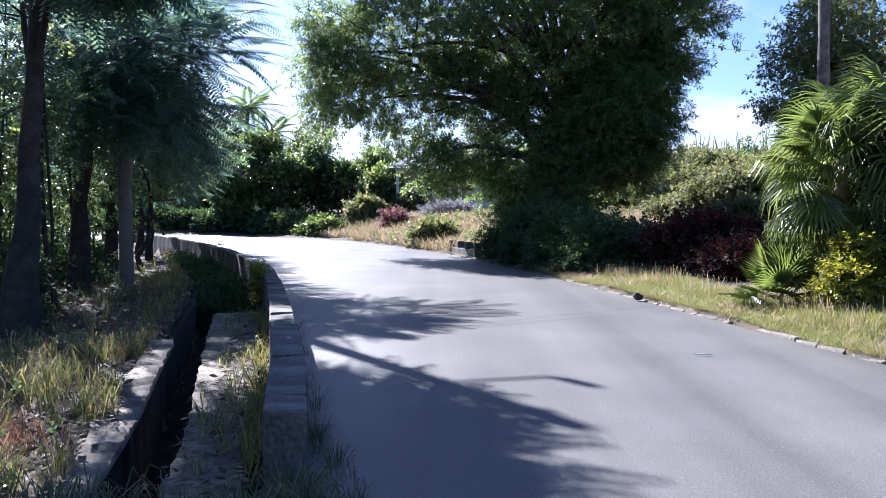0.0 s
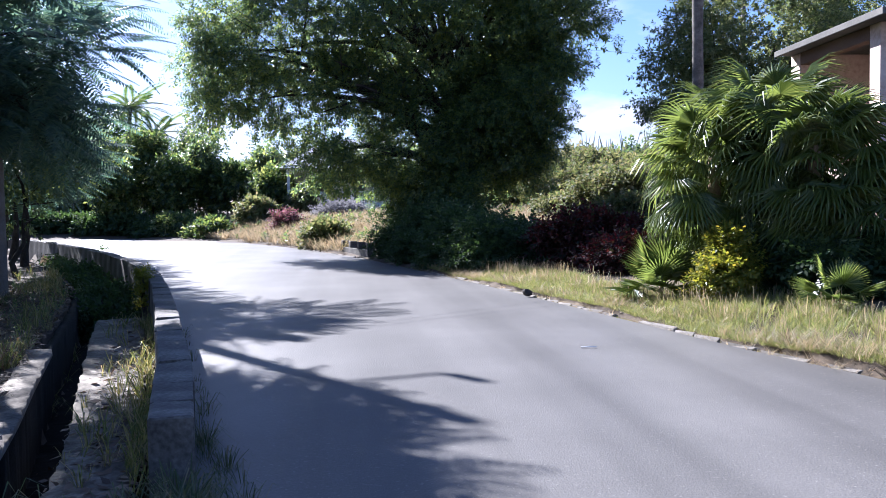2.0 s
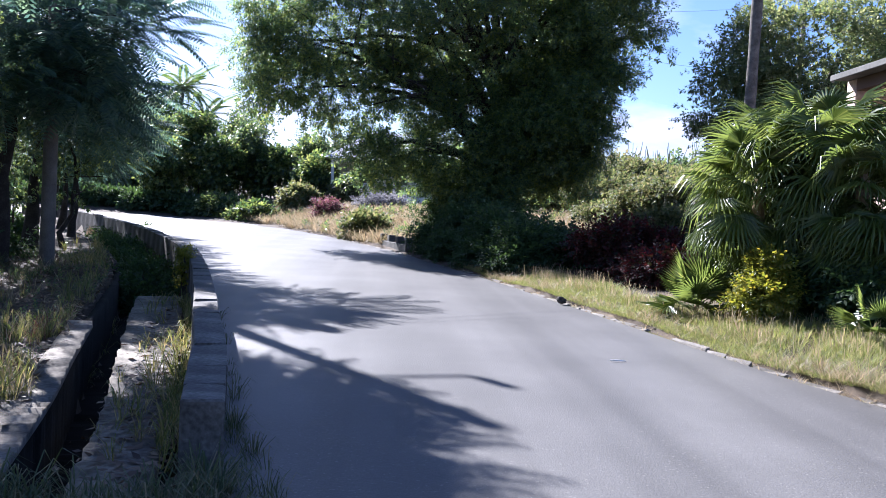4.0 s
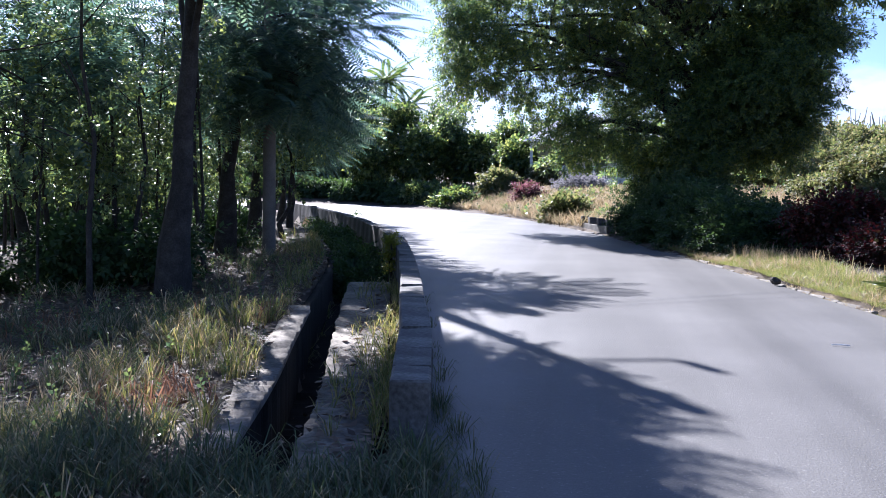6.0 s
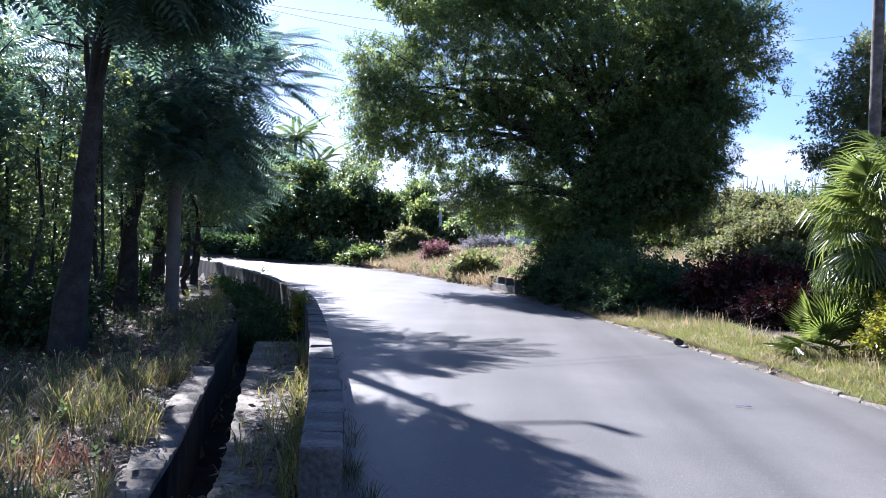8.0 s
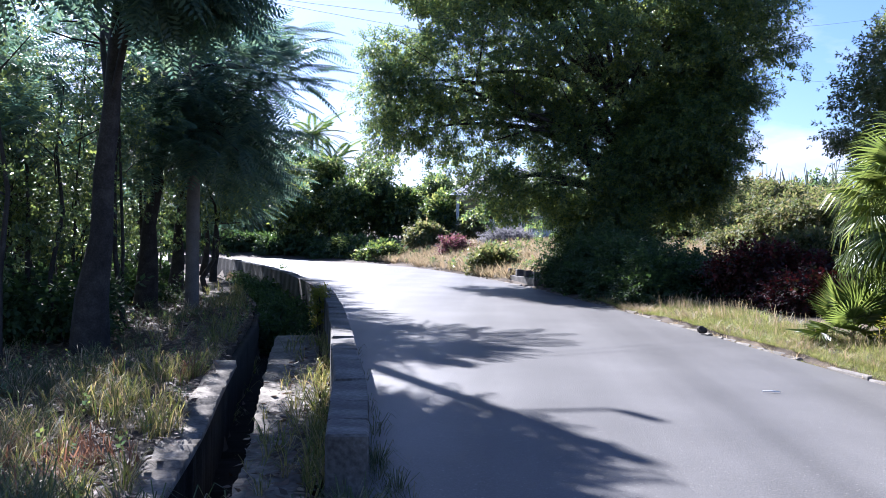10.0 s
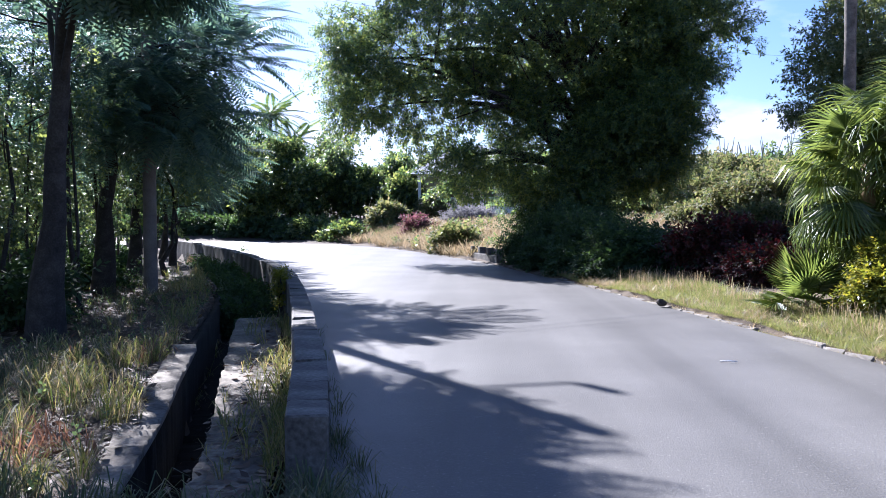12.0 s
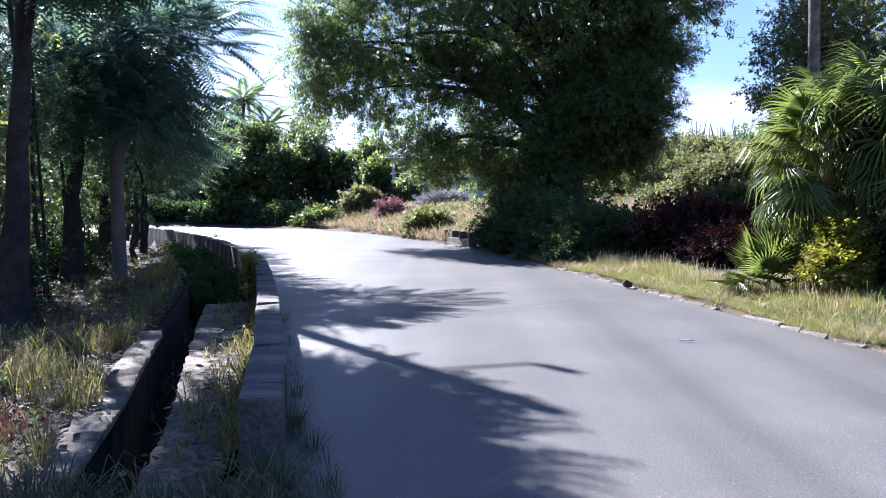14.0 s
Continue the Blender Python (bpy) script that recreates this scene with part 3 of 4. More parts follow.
feather_spots = [
    ("feather_tree", (-6.6, 13.6), 0.25, 6.6, [((-5.4, 13.9, 5.8), (0.4, 1.6, 0.4), 60), ((-5.3, 12.3, 5.8), (0.4, 0.6, 0.5), 20), ((-9.4, 16.4, 5.6), (1.5, 1.6, 1.3), 5), ((-7.2, 16.0, 5.4), (1.0, 1.2, 0.6), 3)]),
    ("feather_tree", (-9.4, 10.0), 0.16, 5.8, [((-8.6, 10.3, 5.2), (1.5, 0.7, 0.5), 20), ((-6.7, 10.5, 5.2), (1.0, 0.4, 0.4), 20), ((-10.2, 15.5, 4.6), (1.6, 1.2, 0.9), 18), ((-9.4, 15.0, 3.2), (1.4, 1.0, 0.7), 12)]),
    ("feather_tree", (-9.0, 21.4), 0.24, 7.4, [((-7.5, 20.6, 5.5), (1.7, 1.9, 1.3), 44), ((-5.6, 20.6, 5.4), (0.8, 1.4, 0.7), 13), ((-6.6, 23.2, 6.9), (0.9, 1.2, 0.5), 9), ((-6.4, 20.6, 4.3), (1.0, 1.6, 0.5), 12), ((-9.8, 20.5, 5.4), (2.2, 2.2, 1.8), 24), ((-9.6, 22.4, 7.2), (1.6, 1.6, 1.1), 20), ((-6.9, 22.6, 3.5), (0.9, 1.2, 0.5), 10), ((-8.0, 19.6, 3.9), (1.5, 0.8, 0.6), 16), ((-6.2, 19.4, 3.6), (0.6, 0.6, 0.3), 6)]),
    ("feather_tree", (-10.4, 27.0), 0.2, 6.8, [((-9.8, 26.6, 5.0), (2.0, 2.6, 1.6), 34), ((-8.4, 26.0, 4.2), (0.8, 1.4, 0.7), 9), ((-8.5, 23.9, 4.0), (1.1, 1.3, 0.8), 14), ((-9.8, 26.2, 6.9), (1.8, 2.2, 1.2), 16), ((-9.6, 29.3, 4.5), (1.2, 1.8, 0.8), 20)]),
    ("feather_tree", (-14.5, 33.5), 0.22, 8.0, [((-13.8, 33, 5.6), (2.6, 3.0, 2.2), 40), ((-12.3, 35.6, 4.8), (1.4, 2.0, 1.0), 26)]),
    ("feather_tree", (-12.9, 36.6), 0.14, 5.0, [((-11.3, 35.5, 3.6), (1.3, 1.9, 1.2), 44)]),
    ("feather_tree", (-15.6, 43.0), 0.14, 5.2, [((-14.2, 42.0, 3.7), (1.5, 2.2, 1.3), 44)]),
    ("feather_tree", (-10.6, 31.2), 0.12, 4.8, [((-9.6, 31.0, 3.4), (0.8, 1.8, 0.9), 34)]),
]
rng = np.random.default_rng(29)
for k, (nm, (x, y), r, h, blobs) in enumerate(feather_spots):
    tree(nm, (x, y, ground_z(x, y)), r, (x + 0.5, y, h), blobs, T_FEATHER, 10, L_FEATHER, 30 + k,
         "feathery-leaved tree with dark trunk leaning over the road", group="trees of the roadside wood", shell=0.3, clump=0.42, size=(0.7, 1.15), hang=-0.05, flat=0.22, lean=(0.5, -0.1, 0.0), fork=0.58, wobble=0.1)

# slim trees of the wood beside the drain; the last row is out of view
wood = [(-10.6, 13.0, 0.10, 5.2), (-12.0, 17.5, 0.14, 6.6), (-9.6, 16.6, 0.08, 5.0), (-9.0, 26.0, 0.08, 4.2),
        (-12.8, 22.0, 0.15, 8.0), (-15.5, 16.5, 0.16, 7.2), (-14.4, 27.5, 0.16, 9.0), (-18.5, 22.5, 0.18, 9.0), (-19, 31, 0.18, 10.0), (-11.0, 19.4, 0.09, 6.0), (-10.0, 23.5, 0.07, 6.0),
        (-13.4, 13.6, 0.10, 5.6), (-17.5, 39, 0.16, 9.0), (-24, 28, 0.2, 10.5), (-24, 40, 0.2, 11), (-21, 16, 0.16, 8.5), (-16.5, 12.5, 0.12, 6.0), (-29, 47, 0.2, 11), (-31, 35, 0.2, 11),
        # unseen trees, added to block skylight from the near road
        (-8.5, 3.5, 0.14, 7.0), (-11.5, 6.5, 0.15, 7.5), (-3.6, -1.4, 0.2, 8.0), (-11.0, -1.5, 0.16, 8.0), (-5.0, -9.0, 0.16, 8.0), (-14.0, 2.5, 0.16, 8.0), (-9.5, -8.0, 0.16, 8.5)]
for k, (x, y, r, h) in enumerate(wood):
    w = 1.0 + 0.16 * h
    tree("slim_tree", (x, y, ground_z(x, y)), r, (x + rng.normal(0, 0.4), y + rng.normal(0, 0.4), h * 0.86),
         [((x, y, h * 0.72), (w, w, h * 0.26), int(5 + 1.8 * h)), ((x + rng.normal(0, 0.6), y, h * 0.4), (w * 0.9, w * 0.9, h * 0.16), int(2 + 0.7 * h))],
         T_BROAD, 20, L_WOOD, 60 + k, "slim shaded woodland tree with small green leaves", group="trees of the roadside wood", shell=0.2, clump=0.42, size=(0.45, 0.8))


def shrub(name, x, y, rad, h, leaf, template, n, per, label, category="shrub", group="", size=(0.8, 1.2), clump=0.35, z=None, depth=None):
    z = ground_z(x, y) if z is None else z
    t = thing(name, (x, y, z), label, category, group)
    rs = np.random.default_rng(int(abs(x * 131 + y * 17)))
    d = depth or rad
    lines = []
    for _ in range(6):
        a = rs.uniform(0, 6.28)
        e = np.array((math.cos(a) * rad * 0.6, math.sin(a) * d * 0.6, h * rs.uniform(0.5, 0.85)))
        m = e * 0.5 + np.array((0, 0, 0.1 * h))
        lines.append([(0.1 * e[0], 0.1 * e[1], -0.1, 0.03), (*m, 0.02), (*e, 0.008)])
    V, F = tubes(lines, 6)
    mesh_object("stem", V, F, M_BARK, t, True)
    blobs = [((0, 0, h * 0.5), (rad * 0.85, d * 0.85, h * 0.42), n)]
    for _ in range(4):
        a = rs.uniform(0, 6.28)
        blobs.append(((math.cos(a) * rad * 0.6, math.sin(a) * d * 0.6, h * rs.uniform(0.3, 0.8)), (rad * 0.4, d * 0.4, h * 0.2), max(3, n // 5)))
    foliage("leaves", blobs, template, per, leaf, t, size=size, clump=clump, shell=0.4)
    return t


# undergrowth of the wood
for k in range(16):
    y = rng.uniform(13, 33)
    x = float(np.interp(y, DENSE[:, 1][:260], DENSE[:, 0][:260])) - rng.uniform(4.5, 13)
    shrub("bush", x, y, rng.uniform(0.5, 1.0), rng.uniform(0.6, 1.4), L_DARK, T_SMALL, 10, 9, "small leafy green bush under the trees", "bush", "undergrowth bushes", size=(0.9, 1.6), clump=0.25)

# leafy understorey that closes the wood below the crowns
for k in range(20):
    y = rng.uniform(13.5, 36)
    x = float(np.interp(y, DENSE[:, 1][:260], DENSE[:, 0][:260])) - rng.uniform(6.0, 16)
    h = rng.uniform(2.2, 4.2)
    tree("understorey_tree", (x, y, ground_z(x, y)), 0.05, (x + rng.normal(0, 0.2), y, h * 0.85), [((x, y, h * 0.62), (1.0, 1.0, h * 0.34), 24)], T_BROAD, 14, L_WOOD, 500 + k,
         "thin understorey tree with sparse bright leaves", group="understorey of the wood", shell=0.15, clump=0.3, size=(0.32, 0.62), wobble=0.15)

# low dark growth along the far stretch of the drain
for k, (o, y) in enumerate([(4.6, 29), (5.4, 33), (6.0, 38)]):
    x = float(np.interp(y, DENSE[:, 1][:260], DENSE[:, 0][:260])) - o
    shrub("low_bush", x, y, rng.uniform(0.7, 1.1), rng.uniform(0.35, 0.5), L_DARK, T_BROAD, 22, 12, "low dark bush beside the drain", "bush", "bushes along the drain", size=(0.6, 1.0), clump=0.25)
# dark bushes added against the wall foot to stand in for shade in the drain
for k in range(13):
    y = 19.0 + 1.9 * k
    x = float(np.interp(y, DENSE[:, 1][:260], DENSE[:, 0][:260])) - 1.0
    shrub("drain_shade_bush", x, y, 0.5, rng.uniform(0.55, 0.8), L_DARK, T_SMALL, 26, 14, "dark leafy bush added for the shade below the wall", "bush", "growth in the drain", size=(0.6, 1.1), clump=0.22, z=-0.9, depth=1.1)
# bare upright saplings
for k in range(44):
    y = rng.uniform(10.5, 36)
    x = float(np.interp(y, DENSE[:, 1][:260], DENSE[:, 0][:260])) - rng.uniform(4.2, 15)
    h, r = rng.uniform(3.6, 6.5), rng.uniform(0.022, 0.055)
    t = thing("sapling", (x, y, ground_z(x, y)), "slender dark sapling with sparse leaves", "tree", "saplings of the wood")
    b = rng.normal(0, 0.12, (4, 2)).cumsum(0)
    lines = [[(0, 0, -0.1, r * 1.2)] + [(b[j][0], b[j][1], h * (j + 1) / 4, r * (1 - 0.2 * j)) for j in range(4)]]
    for _ in range(5):
        q = rng.uniform(0.4, 0.95) * h
        d = rng.normal(0, 0.5, 2)
        c = b[min(3, int(q / h * 4))]
        lines.append([(c[0], c[1], q, r * 0.4), (c[0] + d[0], c[1] + d[1], q + 0.5, 0.006)])
    V, F = tubes(lines, 6)
    mesh_object("stem", V, F, M_BARK, t, True)
    foliage("leaves", [((b[3][0], b[3][1], h * 0.65), (0.8, 0.8, h * 0.36), 16)], T_BROAD, 10, L_WOOD, t, size=(0.32, 0.62), clump=0.3, shell=0.2)

# tall shrubs on the outer side of the bend
for k, (x, y, r, h, lf) in enumerate([(-15.6, 65.2, 1.6, 5.4, L_SHRUB), (-13.3, 67.5, 1.4, 6.9, L_SHRUB), (-11.6, 65.5, 1.5, 4.9, L_SHRUB), (-9.4, 67.6, 1.5, 6.8, L_WOOD), (-7.7, 66, 1.4, 4.4, L_SHRUB), (-5.7, 69, 1.2, 5.6, L_WOOD), (-11, 71, 1.8, 7.6, L_WOOD), (-16.4, 70, 1.6, 7.0, L_WOOD)]):
    shrub("tall_shrub", x, y - 1.6, r, h, lf, T_BROAD, 40, 16, "tall broad-leaved green shrub beside the bend", "shrub", "shrubs at the bend", size=(0.9, 1.7), clump=0.42)

for k, x in enumerate((-20.8, -23.2, -26, -29, -32.4, -36, -40)):
    shrub("dark_shrub", x, 43.5 + 1.2 * (k % 2), 1.8, 3.0, L_DARK, T_BROAD, 46, 15, "dark green shrub inside the bend", "shrub", "shrubs inside the bend", size=(1.1, 1.8), clump=0.42)
for k in range(18):
    x = -8.0 - 2.1 * k
    y = float(np.interp(-x, -EDGE_R[:, 0][-60:], EDGE_R[:, 1][-60:])) + 1.5 + 0.6 * (k % 2)
    shrub("roadside_bush", x, y, 1.4, (1.3, 1.7, 1.1)[k % 3] * (0.7 if k < 5 else 1.0), L_SHRUB if k < 2 else L_DARK, T_BROAD, 34, 13, "low dark bush on the outer side of the bend", "bush", "bushes on the outer side of the bend", size=(1.0, 1.6), clump=0.35)
# dark woodland where the road goes out of sight
for k, (x, y, h) in enumerate([(-23, 79, 10), (-29, 78, 9), (-36, 79, 11), (-43, 79, 11), (-52, 79, 12), (-21, 87, 12), (-31, 89, 14), (-42, 89, 14), (-56, 92, 15), (-34, 50, 9), (-42, 48, 10), (-38, 41, 11), (-52, 45, 12), (-66, 60, 12)]):
    tree("dark_tree", (x, y, ground_z(x, y)), 0.22, (x, y, h * 0.8), [((x, y, h * 0.58), (3.0, 3.0, h * 0.42), 75), ((x + 1, y - 1, h * 0.24), (2.6, 2.2, h * 0.2), 30)],
         T_BROAD, 16, L_DARK if k % 2 else L_WOOD, 120 + k, "dense dark green tree beyond the bend", group="trees beyond the bend", shell=0.3, clump=0.75, size=(1.6, 2.4))

# ---- palms ----
T_COCO = frond_pattern(34, 3.1, 0.66, 0.042, 0.5)


def coconut(x, y, h, r, n, label, lean=(0.3, 0.2)):
    z = ground_z(x, y)
    t = thing("palm_tree", (x, y, z), label, "palm tree", "tall palms")
    line = [(lean[0] * (q / 12) ** 2, lean[1] * (q / 12) ** 2, h * q / 12 - 0.15 * (q == 0), r * (1.25 - 0.45 * min(1, q / 4)) + 0.012 * (q % 2)) for q in range(13)]
    V, F = tubes(line and [line], 12)
    mesh_object("trunk", V, F, M_PALMBARK, t, True)
    a = np.arange(n) * 2.4
    el = np.linspace(1.0, -0.45, n)
    way = np.stack([np.cos(a) * np.cos(el), np.sin(a) * np.cos(el), np.sin(el)], 1)
    scatter("fronds", T_COCO, np.tile((lean[0], lean[1], h), (n, 1)), way, rng.uniform(0.8, 1.1, n), L_COCO, t)
    return t


coconut(-17.9, 78, 9.4, 0.17, 26, "slender coconut palm behind the shrubs", (0.4, 0.1))
coconut(-15.4, 76, 7.0, 0.16, 20, "slender coconut palm behind the shrubs", (0.3, 0.1))
coconut(9.5, 22.0, 11.2, 0.17, 18, "tall palm with a rough grey trunk behind the fan palms", (0.05, 0.15))


def fan_leaf_mesh(seed, radius=0.66, stalk=0.85, segs=36, spread=2.5, limp=1.0):
    """A fan leaf on its stalk along +Y: pleated fingers whose tips hang."""
    r = np.random.default_rng(seed)
    V, F = tubes([[(0, 0, 0, 0.014), (0, stalk * 0.5, 0.02, 0.011), (0, stalk, 0, 0.008)]], 5)
    V = [tuple(v) for v in V]
    for k in range(segs):
        a = -spread + 2 * spread * k / (segs - 1)
        L = radius * (0.72 + 0.28 * math.cos(a * 0.55)) * r.uniform(0.93, 1.05)
        d = np.array((math.sin(a), math.cos(a), 0.10 * math.cos(a * 2) - 0.05))
        s = np.array((math.cos(a), -math.sin(a), 0)) * (radius * spread / segs * 0.62)
        o = np.array((0, stalk, 0))
        b = len(V)
        p1, p2 = o + d * L * 0.46, o + d * L * 0.92
        p2[2] -= L * (0.16 + 0.2 * r.random()) * limp
        tip = p2 + d * L * 0.2
        tip[2] -= L * r.uniform(0.25, 0.6) * limp
        V += [tuple(o), tuple(p1 + s - (0, 0, 0.02)), tuple(p1 + (0, 0, 0.02)), tuple(p1 - s - (0, 0, 0.02)), tuple(p2 + s * 0.4), tuple(p2 - s * 0.4), tuple(tip)]
        F += [(b, b + 1, b + 2), (b, b + 2, b + 3), (b + 1, b + 4, b + 2), (b + 4, b + 5, b + 2), (b + 2, b + 5, b + 3), (b + 4, b + 6, b + 5)]
    me = bpy.data.meshes.new("leaf")
    me.from_pydata(V, [], F)
    me.materials.append(L_FAN)
    return me


FANS = [fan_leaf_mesh(k) for k in range(4)]
STIFF_FANS = [fan_leaf_mesh(20 + k, 0.8, 0.7, 30, 1.9, 0.12) for k in range(3)]


def fan_palm(x, y, h, n, scale, label, low=-0.5, rings=2.4, seed=0, top=1.25, bow=-0.25, leaves=None):
    z = ground_z(x, y)
    rs = np.random.default_rng(seed + 5)
    t = thing("fan_palm", (x, y, z), label, "fan palm", "fan palms")
    w = min(1.0, 0.3 + 0.5 * h)
    V, F = tubes([[(0, 0, -0.1, 0.15 * w), (0.03, 0, h * 0.5, 0.13 * w), (0.05, 0.02, h, 0.10 * w), (0.05, 0.02, h + 0.15 * w, 0.03 * w)]], 10)
    mesh_object("trunk", V, F, M_DRY, t, True)
    for k in range(n):
        q = k / max(1, n - 1)
        a = k * rings + rs.normal(0, 0.15)
        el = top + (low - top) * q + rs.normal(0, 0.1)
        d = Vector((math.cos(a) * math.cos(el), math.sin(a) * math.cos(el), math.sin(el)))
        side = d.cross(Vector((0, 0, 1))).normalized()
        up = side.cross(d).normalized()
        tilt = rs.normal(0, 0.3)
        m = Matrix((side, d, up)).transposed().to_4x4() @ Matrix.Rotation(tilt, 4, "Y") @ Matrix.Rotation(bow - 0.3 * q, 4, "X")
        ob = new("leaf", (leaves or FANS)[k % len(leaves or FANS)])
        ob.parent = t
        sc = scale * rs.uniform(0.85, 1.12)
        ob.matrix_basis = Matrix.Translation((0.05, 0.02, h - 0.35 * q * h * 0.5)) @ m @ Matrix.Diagonal((sc, sc, sc, 1))
    return t


FAN_LABEL = "bushy green fan palm with drooping fingers"
fan_palm(6.2, 13.8, 2.2, 44, 0.9, FAN_LABEL, seed=1)
fan_palm(7.3, 12.7, 2.2, 46, 0.95, FAN_LABEL, seed=2)
fan_palm(7.2, 15.2, 2.5, 40, 0.95, FAN_LABEL, seed=3)
fan_palm(6.7, 14.4, 1.3, 34, 0.8, FAN_LABEL, seed=7, top=0.9)
fan_palm(7.7, 12.3, 1.3, 34, 0.85, FAN_LABEL, seed=8, top=0.9)
fan_palm(7.0, 13.4, 2.75, 40, 0.85, FAN_LABEL, seed=9)
fan_palm(5.2, 13.6, 0.2, 18, 0.6, "young bright green fan palm on the verge", low=0.2, seed=4, top=1.2, bow=0.1, leaves=STIFF_FANS)
fan_palm(6.45, 10.7, 0.15, 9, 0.42, "young small fan palm in the verge grass", low=0.25, seed=5, bow=0.1, leaves=STIFF_FANS)

# withered fronds lying under the young palm
for k, (x, y, a) in enumerate([(5.42, 12.9, 0.4), (5.3, 12.75, -0.5), (5.5, 12.75, 1.2)]):
    V, F = tubes([[(0, 0, 0.02, 0.03), (0.18 * math.cos(a), 0.18 * math.sin(a), 0.16, 0.05), (0.4 * math.cos(a), 0.4 * math.sin(a), 0.2, 0.045), (0.6 * math.cos(a), 0.6 * math.sin(a), 0.08, 0.012)]], 7)
    dead = mesh_object("dead_frond", V, F, M_DRY, None, True)
    dead.location = (x, y, ground_z(x, y))
    tagged(dead, "withered brown palm frond lying on the verge", "dead frond", "withered fronds")

# ---- right side planting ----
shrub("yellow_bush", 5.75, 12.3, 0.3, 0.7, L_YELLOW, T_SMALL, 50, 14, "bright yellow-green leafy bush beside the fan palms", "bush", size=(0.4, 0.7), clump=0.12)
shrub("yellow_bush", 5.92, 12.5, 0.22, 1.12, L_YELLOW, T_SMALL, 44, 14, "bright yellow-green leafy climber beside the fan palms", "bush", size=(0.4, 0.7), clump=0.12)
for x, y in ((6.5, 13.0), (7.2, 12.0), (7.9, 11.6), (8.4, 12.6)):
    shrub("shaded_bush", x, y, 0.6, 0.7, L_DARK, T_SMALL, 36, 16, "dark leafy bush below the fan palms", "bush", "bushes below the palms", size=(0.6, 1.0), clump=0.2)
shrub("red_bush", 5.9, 20.6, 0.95, 1.2, L_RED, T_SMALL, 60, 15, "dark red-leaved bush beside the verge", "bush", size=(0.7, 1.1), clump=0.22)
shrub("red_bush", 6.2, 18.5, 0.8, 0.7, L_RED, T_SMALL, 50, 14, "low dark red-leaved bush behind the verge grass", "bush", size=(0.6, 0.95), clump=0.2)
shrub("red_bush", 6.75, 20.3, 0.65, 0.95, L_RED, T_SMALL, 34, 14, "dark red-leaved bush beside the verge", "bush", size=(0.7, 1.1), clump=0.2)
for k, (x, y, r, h) in enumerate([(3.1, 23.8, 0.6, 0.5), (3.7, 21.8, 0.55, 0.45), (2.6, 26.2, 0.6, 0.6), (2.2, 29.2, 0.6, 0.6), (4.2, 22.5, 0.9, 1.1), (3.6, 25.0, 1.1, 1.5), (3.1, 28.2, 1.0, 1.4), (4.9, 24.5, 1.2, 0.9), (5.3, 27.5, 1.1, 0.55), (3.9, 30.5, 1.4, 1.6), (8.2, 23.5, 0.9, 0.5), (2.8, 34, 1.4, 1.7)]):
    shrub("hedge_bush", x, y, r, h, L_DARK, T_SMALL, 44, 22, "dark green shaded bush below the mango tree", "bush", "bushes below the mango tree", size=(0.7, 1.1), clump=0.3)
for k, (x, y, r, h) in enumerate([(11.9, 36, 2.2, 2.5), (14.5, 38, 2.6, 2.9), (11.2, 43, 2.2, 2.2), (18, 37, 3.0, 3.2), (10.4, 39, 1.2, 1.0), (8.6, 46, 1.8, 1.4), (12.9, 47, 2.4, 2.7), (13.5, 32.5, 1.5, 1.8), (10.9, 32, 1.0, 1.2), (16.2, 33.5, 1.7, 2.4), (15.5, 47, 3.0, 3.0), (9.3, 18.2, 1.0, 2.4), (8.0, 17.2, 0.8, 1.7), (22, 45, 3.5, 3.4)]):
    shrub("hillside_shrub", x, y, r, h, L_HILL, T_BROAD, int(50 + 18 * r * r), 22, "sunlit yellow-green shrub on the slope", "shrub", "shrubs on the slope", size=(0.5, 0.95), clump=0.42)
tree("olive_tree", (15.5, 29, ground_z(15.5, 29)), 0.3, (15.5, 29, 7.5), [((15, 29, 7.2), (3.6, 3.2, 2.4), 170), ((11.9, 28.6, 5.6), (1.5, 1.8, 1.7), 60), ((18.5, 28.5, 7.5), (3.0, 3.0, 2.4), 70), ((13.5, 28.0, 4.4), (2.2, 2.0, 1.6), 40)],
     T_BROAD, 46, L_OLIVE, 301, "tall olive-green tree behind the fan palms", shell=0.3, clump=0.42, size=(0.4, 0.75))
for k, (x, y, h) in enumerate([(19, 72, 6.6), (26, 74, 6.8), (33, 70, 7.2), (12, 78, 7.4), (5, 84, 9), (-2, 88, 9), (40, 66, 9), (46, 58, 10), (28, 58, 5.6)]):
    tree("far_tree", (x, y, ground_z(x, y)), 0.2, (x, y, h * 0.8), [((x, y, h * 0.6), (4.0, 3.4, h * 0.36), 80)], T_BROAD, 15, L_WOOD if k % 2 else L_HILL, 340 + k,
         "distant green tree on the slope", group="distant trees", shell=0.3, clump=0.8, size=(1.6, 2.5))
